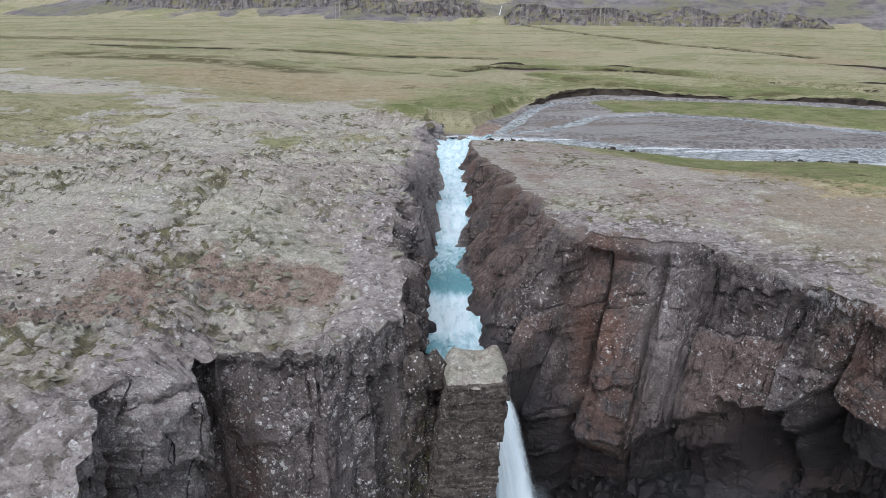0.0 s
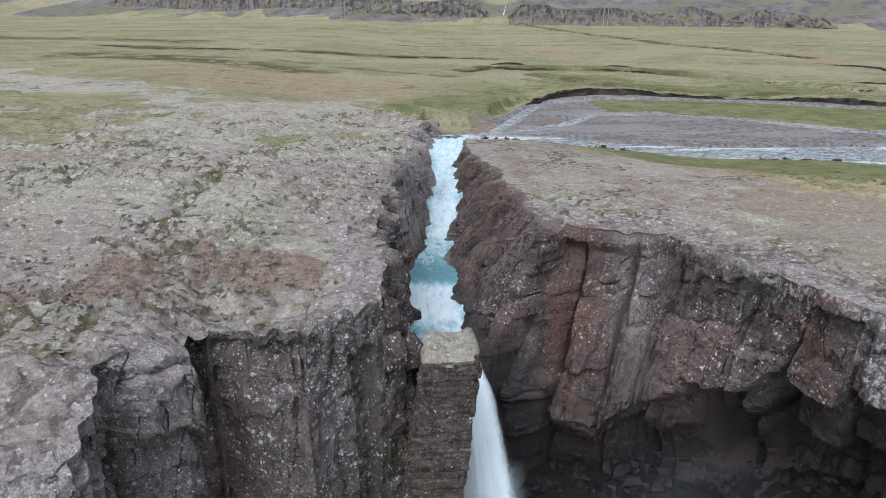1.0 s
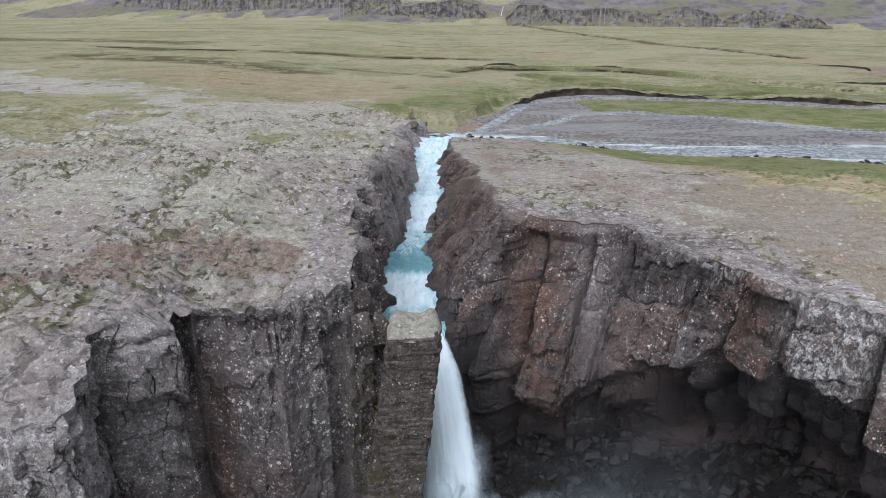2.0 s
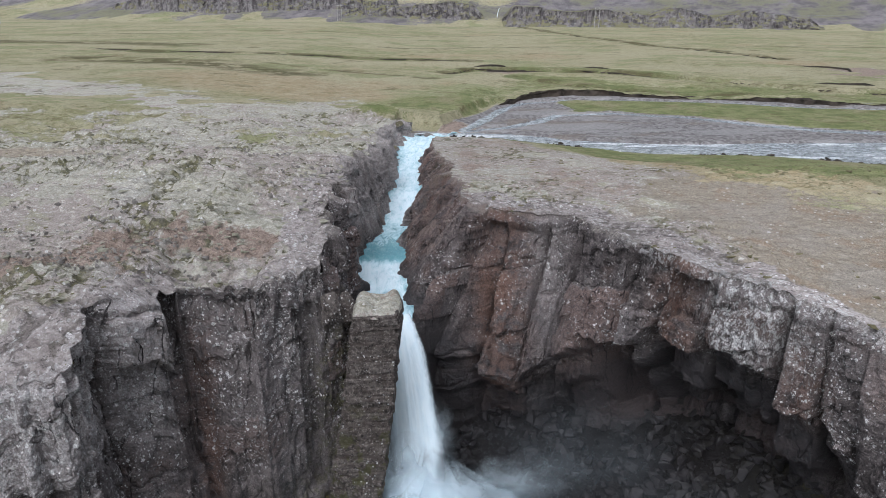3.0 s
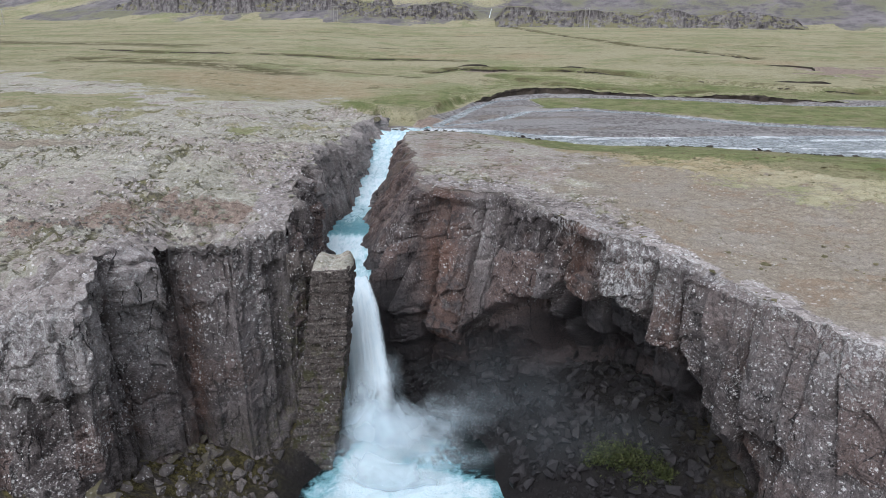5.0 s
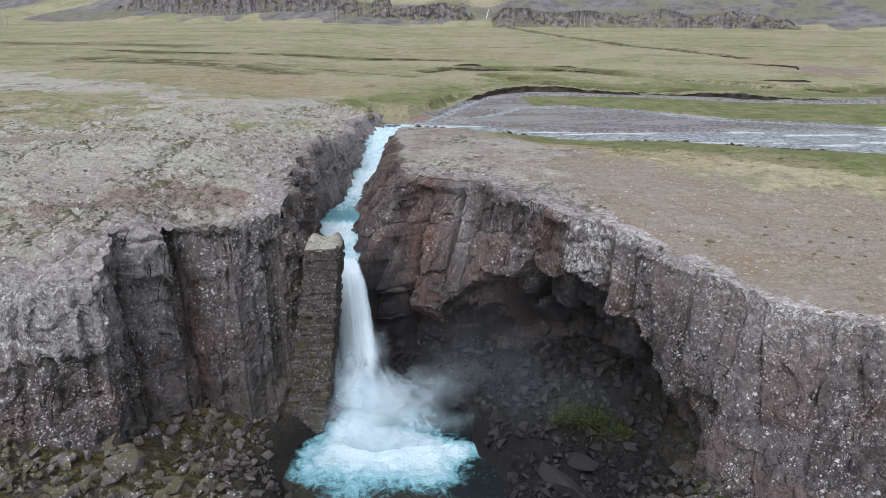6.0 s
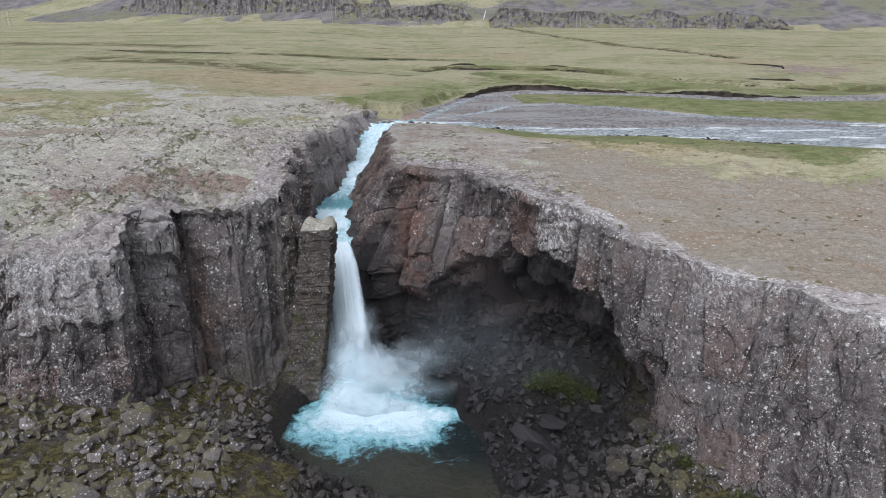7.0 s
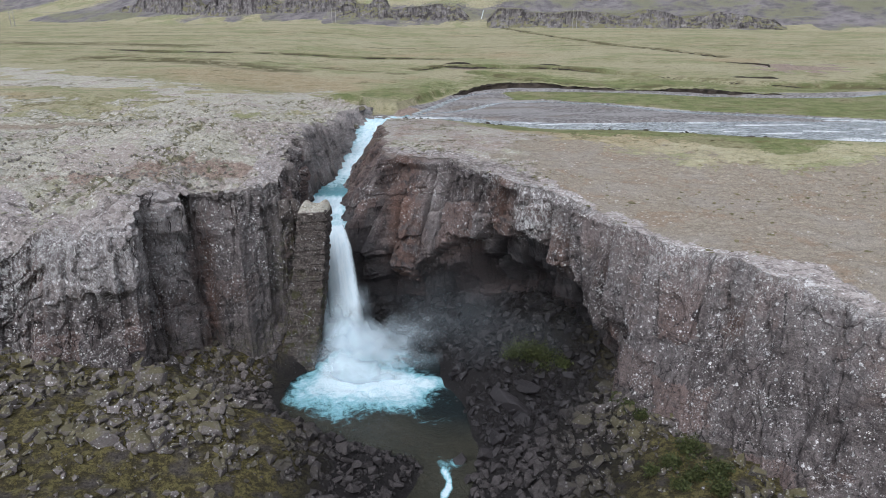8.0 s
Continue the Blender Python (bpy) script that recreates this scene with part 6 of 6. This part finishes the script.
# ---- crags under the hills ----
def crag(name, pts, height, seed, label, step=0.8):
    """A columnar band of rock: pts of x, y, z at its foot and the share of the height."""
    a = np.array(pts, float)
    s = np.concatenate([[0], np.cumsum(np.hypot(*np.diff(a[:, :2], axis=0).T))])
    t = np.arange(0, s[-1], step)
    x, y, z, k = (np.interp(t, s, a[:, i]) for i in range(4))
    rows = 15
    v = np.linspace(0, 1, rows)[:, None]
    c = np.floor((t + 2 * fbm(t * 0.2, 0 * t, 0, 2, seed)) / 3.2)[None, :] + 0 * v
    top = height * k * (0.8 + 0.35 * fbm(t * 0.05, 0 * t, 0, 4, seed + 1) * 2) * sstep(t, 0, 8) * sstep(t, s[-1], s[-1] - 8)
    fade = np.minimum(v * 1.0, 1)
    out = 5.0 * (1 - v) ** 1.6 + 2.2 * (hashed(c, c * 0, c * 0, seed) - 0.5) * sstep(v, 0.15, 0.4) + 3.0 * fbm(t[None, :] * 0.06 + 0 * v, v * 1.5, 0, 4, seed + 2)
    out = out + 1.2 * fbm(t[None, :] * 0.5 + 0 * v, v * 6, 0, 3, seed + 3)
    Y = y[None, :] - out
    X = x[None, :] + 0.6 * fbm(t[None, :] * 0.4, v * 4, 0, 3, seed + 4)
    low = ground_height(x, y - 6) - 1.0
    Z = low[None, :] + (top + z - low)[None, :] * fade
    X, Y, Z = (np.vstack([m, e]) for m, e in ((X, x[None, :]), (Y, y[None, :] + 14), (Z, Z[-1:] + 0.5)))
    ob = mesh_np(name, np.stack([X.ravel(), Y.ravel(), Z.ravel()], 1), grid_faces(*X.shape), CRAG, smooth=False)
    return tagged(ob, label, "crag", kind="structure")


crag("crag_left", [(-235, 500, 4, 0.3), (-195, 480, 3, 1), (-140, 462, 1, 1), (-75, 462, 3, 0.9), (-25, 455, 6, 0.5)], 30, 801, "dark purple-grey columnar crag above scree at the valley's edge")
crag("crag_middle", [(-70, 447, 5, 0.5), (-35, 446, 7, 1), (0, 444, 7, 1), (26, 440, 7, 0.6)], 8, 802, "low grey crag at the foot of the hills")
crag("crag_right", [(36, 424, 6.0, 0.8), (66, 420, 4.5, 1), (108, 415, 3.0, 1), (150, 402, 2.2, 0.9), (192, 388, 1.5, 0.8), (205, 384, 1.5, 0.3)], 8.5, 803, "long columnar grey crag at the foot of the hills")
crag("crag_upper", [(90, 470, 14, 0.7), (140, 462, 12, 1), (220, 440, 8, 1), (330, 400, 7, 1)], 5, 804, "upper ledge of grey rock on the hillside")


# ---- power line across the valley ----
def power_pole(x, y, height, label):
    z = float(ground_height(np.array([x]), np.array([y]))[0])
    top = tagged(new("power_pole"), label, "power pole", "poles of the power line")
    top.location = (x, y, z)
    for dx in (-1.2, 1.2):
        bm = bmesh.new()
        bmesh.ops.create_cone(bm, cap_ends=True, segments=8, radius1=0.22, radius2=0.15, depth=height, matrix=pose(dx, 0, height / 2))
        part("pole", bm, WOOD, top)
    bm = bmesh.new()
    bmesh.ops.create_cube(bm, size=1, matrix=pose(0, 0, height - 0.9) @ Matrix.Diagonal((4.6, 0.22, 0.25, 1)))
    part("cross_arm", bm, WOOD, top)
    return (x, y, z + height - 0.7)


POLE = "grey wooden twin-post power pole in the meadow"
ends = [power_pole(-260, 415, 9.5, POLE), power_pole(-62, 432, 10, POLE), power_pole(87, 400, 11, POLE), power_pole(300, 330, 9, POLE)]
for i, (a, b) in enumerate(zip(ends, ends[1:])):
    u = np.linspace(0, 1, 25)
    cu = bpy.data.curves.new("cable", "CURVE")
    cu.dimensions, cu.bevel_depth = "3D", 0.05
    sp = cu.splines.new("POLY")
    sp.points.add(24)
    for p, t in zip(sp.points, u):
        p.co = (*(a[k] + (b[k] - a[k]) * t - (6.0 * t * (1 - t) if k == 2 else 0) for k in range(3)), 1)
    cu.materials.append(METAL)
    tagged(new("cable", cu), "thin grey cable hung between power poles", "cable", "cables of the power line")


# ---- thin fall down the far crag ----
def far_fall():
    t = np.linspace(0, 1, 14)[:, None]
    a = np.linspace(-1, 1, 5)[None, :]
    x = 33.5 - 1.5 * t + a * (0.14 + 0.1 * t)
    y = 419 - 4 * t ** 2 - 0.4 * (1 - a ** 2)
    z = 11.5 - 5.0 * t + 0 * a
    ob = mesh_np("distant_waterfall", np.stack([x.ravel(), y.ravel() + 0 * x.ravel(), z.ravel()], 1), grid_faces(14, 5), SPRAY)
    return tagged(ob, "thin white waterfall dropping over a distant crag", "waterfall")


far_fall()


# ---- spray round the foot of the fall ----
def spray(name, label, count, seed, centre, spread, drop, lift):
    rng = np.random.default_rng(seed)
    p = rng.normal(size=(count, 3)) * spread + centre
    p[:, 2] = np.maximum(p[:, 2], -19.6 + 0.2 * rng.random(count)) + lift * rng.random(count) ** 3
    size = drop * (0.5 + rng.random(count))
    tet = np.array([(1, 1, 1), (-1, -1, 1), (-1, 1, -1), (1, -1, -1)], float) * 0.6
    v = (p[:, None, :] + tet[None] * size[:, None, None]).reshape(-1, 3)
    f = (np.arange(count)[:, None, None] * 4 + np.array([(0, 2, 1), (0, 1, 3), (0, 3, 2), (1, 2, 3)])[None]).reshape(-1, 3)
    ob = mesh_np(name, v, f, SPRAY)
    return tagged(ob, label, "spray", kind="stuff")


spray("spray", "fine white spray thrown up round the fall's foot", 14000, 901, (5.4, 27.6, -18.6), (2.9, 1.6, 0.9), 0.013, 1.5)
spray("drifting_mist", "thin mist drifting from the fall", 9000, 902, (5.4, 28.0, -16.8), (3.4, 2.0, 1.6), 0.01, 3.0)


def mist_bank(x, y, z, rx, rz, seed, body):
    """A billow of water dust above the pool, domed and ragged."""
    n = 28
    u, v = np.meshgrid(np.linspace(-1, 1, n), np.linspace(-1, 1, n))
    r = np.hypot(u, v)
    X, Z = x + rx * u, z + rz * v
    Y = y - 1.2 * (1 - np.minimum(r, 1) ** 2) + 0.7 * fbm(u * 2, v * 2, seed, 4, seed)
    ob = mesh_np("mist_billow", np.stack([X.ravel(), Y.ravel(), Z.ravel()], 1), grid_faces(n, n), MIST)
    mask(ob, "body", body * sstep(r + 0.45 * fbm(u * 2.2, v * 2.2, 0, 4, seed + 1), 1.0, 0.15))
    return tagged(ob, "pale billow of water dust over the pool", "mist", "mist over the pool")


for x, y, z, rx, rz, seed, body in ((3.4, 32.6, -16.0, 3.6, 4.0, 911, 0.5), (8.8, 30.2, -17.4, 4.2, 2.6, 913, 0.4), (11.4, 30.0, -16.4, 4.6, 3.0, 915, 0.13),
                                    (14.0, 29.0, -13.5, 9.0, 6.0, 917, 0.05), (20.0, 23.0, -14.5, 8.0, 5.0, 918, 0.03), (3.2, 29.4, -16.8, 2.8, 4.2, 916, 0.8), (6.0, 24.6, -18.0, 5.8, 3.0, 919, 0.6), (9.8, 25.6, -17.6, 4.2, 2.6, 920, 0.4)):
    mist_bank(x, y, z, rx, rz, seed, body)


def plume(scale, body, seed):
    """A shell of water dust thrown up where the fall strikes: narrow on top, spreading below."""
    v = np.linspace(0, 1, 40)[:, None]
    a = np.linspace(0, 6.2832, 72)[None, :]
    r = scale * (0.9 + 4.7 * v ** 1.5) * (1 + 0.3 * fbm(np.cos(a) * 1.5 + 0 * v, np.sin(a) * 1.5 + 0 * v, v * 2 + seed, 4, seed))
    x, y = 4.7 + 0.9 * v + r * np.cos(a) * 1.1, 29.6 - 0.9 * v + r * np.sin(a) * 0.75
    z = -13.8 - 5.6 * v + 0 * a + 0.6 * fbm(np.cos(a) * 2 + 0 * v, np.sin(a) * 2 + 0 * v, v * 3, 3, seed + 1)
    ob = mesh_np("shell", np.stack([x.ravel(), y.ravel(), z.ravel()], 1), grid_faces(*x.shape), MIST)
    mask(ob, "body", body * sstep(v, 0.0, 0.6) * sstep(v, 1.0, 0.5) * (0.75 + 0.5 * fbm(np.cos(a) * 2 + 0 * v, np.sin(a) * 2 + 0 * v, v * 4, 4, seed + 2)))
    return ob


dust = tagged(new("spray_plume"), "soft white plume of spray round the fall's foot", "spray")
for scale, body, seed in ((0.55, 0.85, 921), (0.82, 0.65, 925), (1.12, 0.42, 923)):
    plume(scale, body, seed).parent = dust
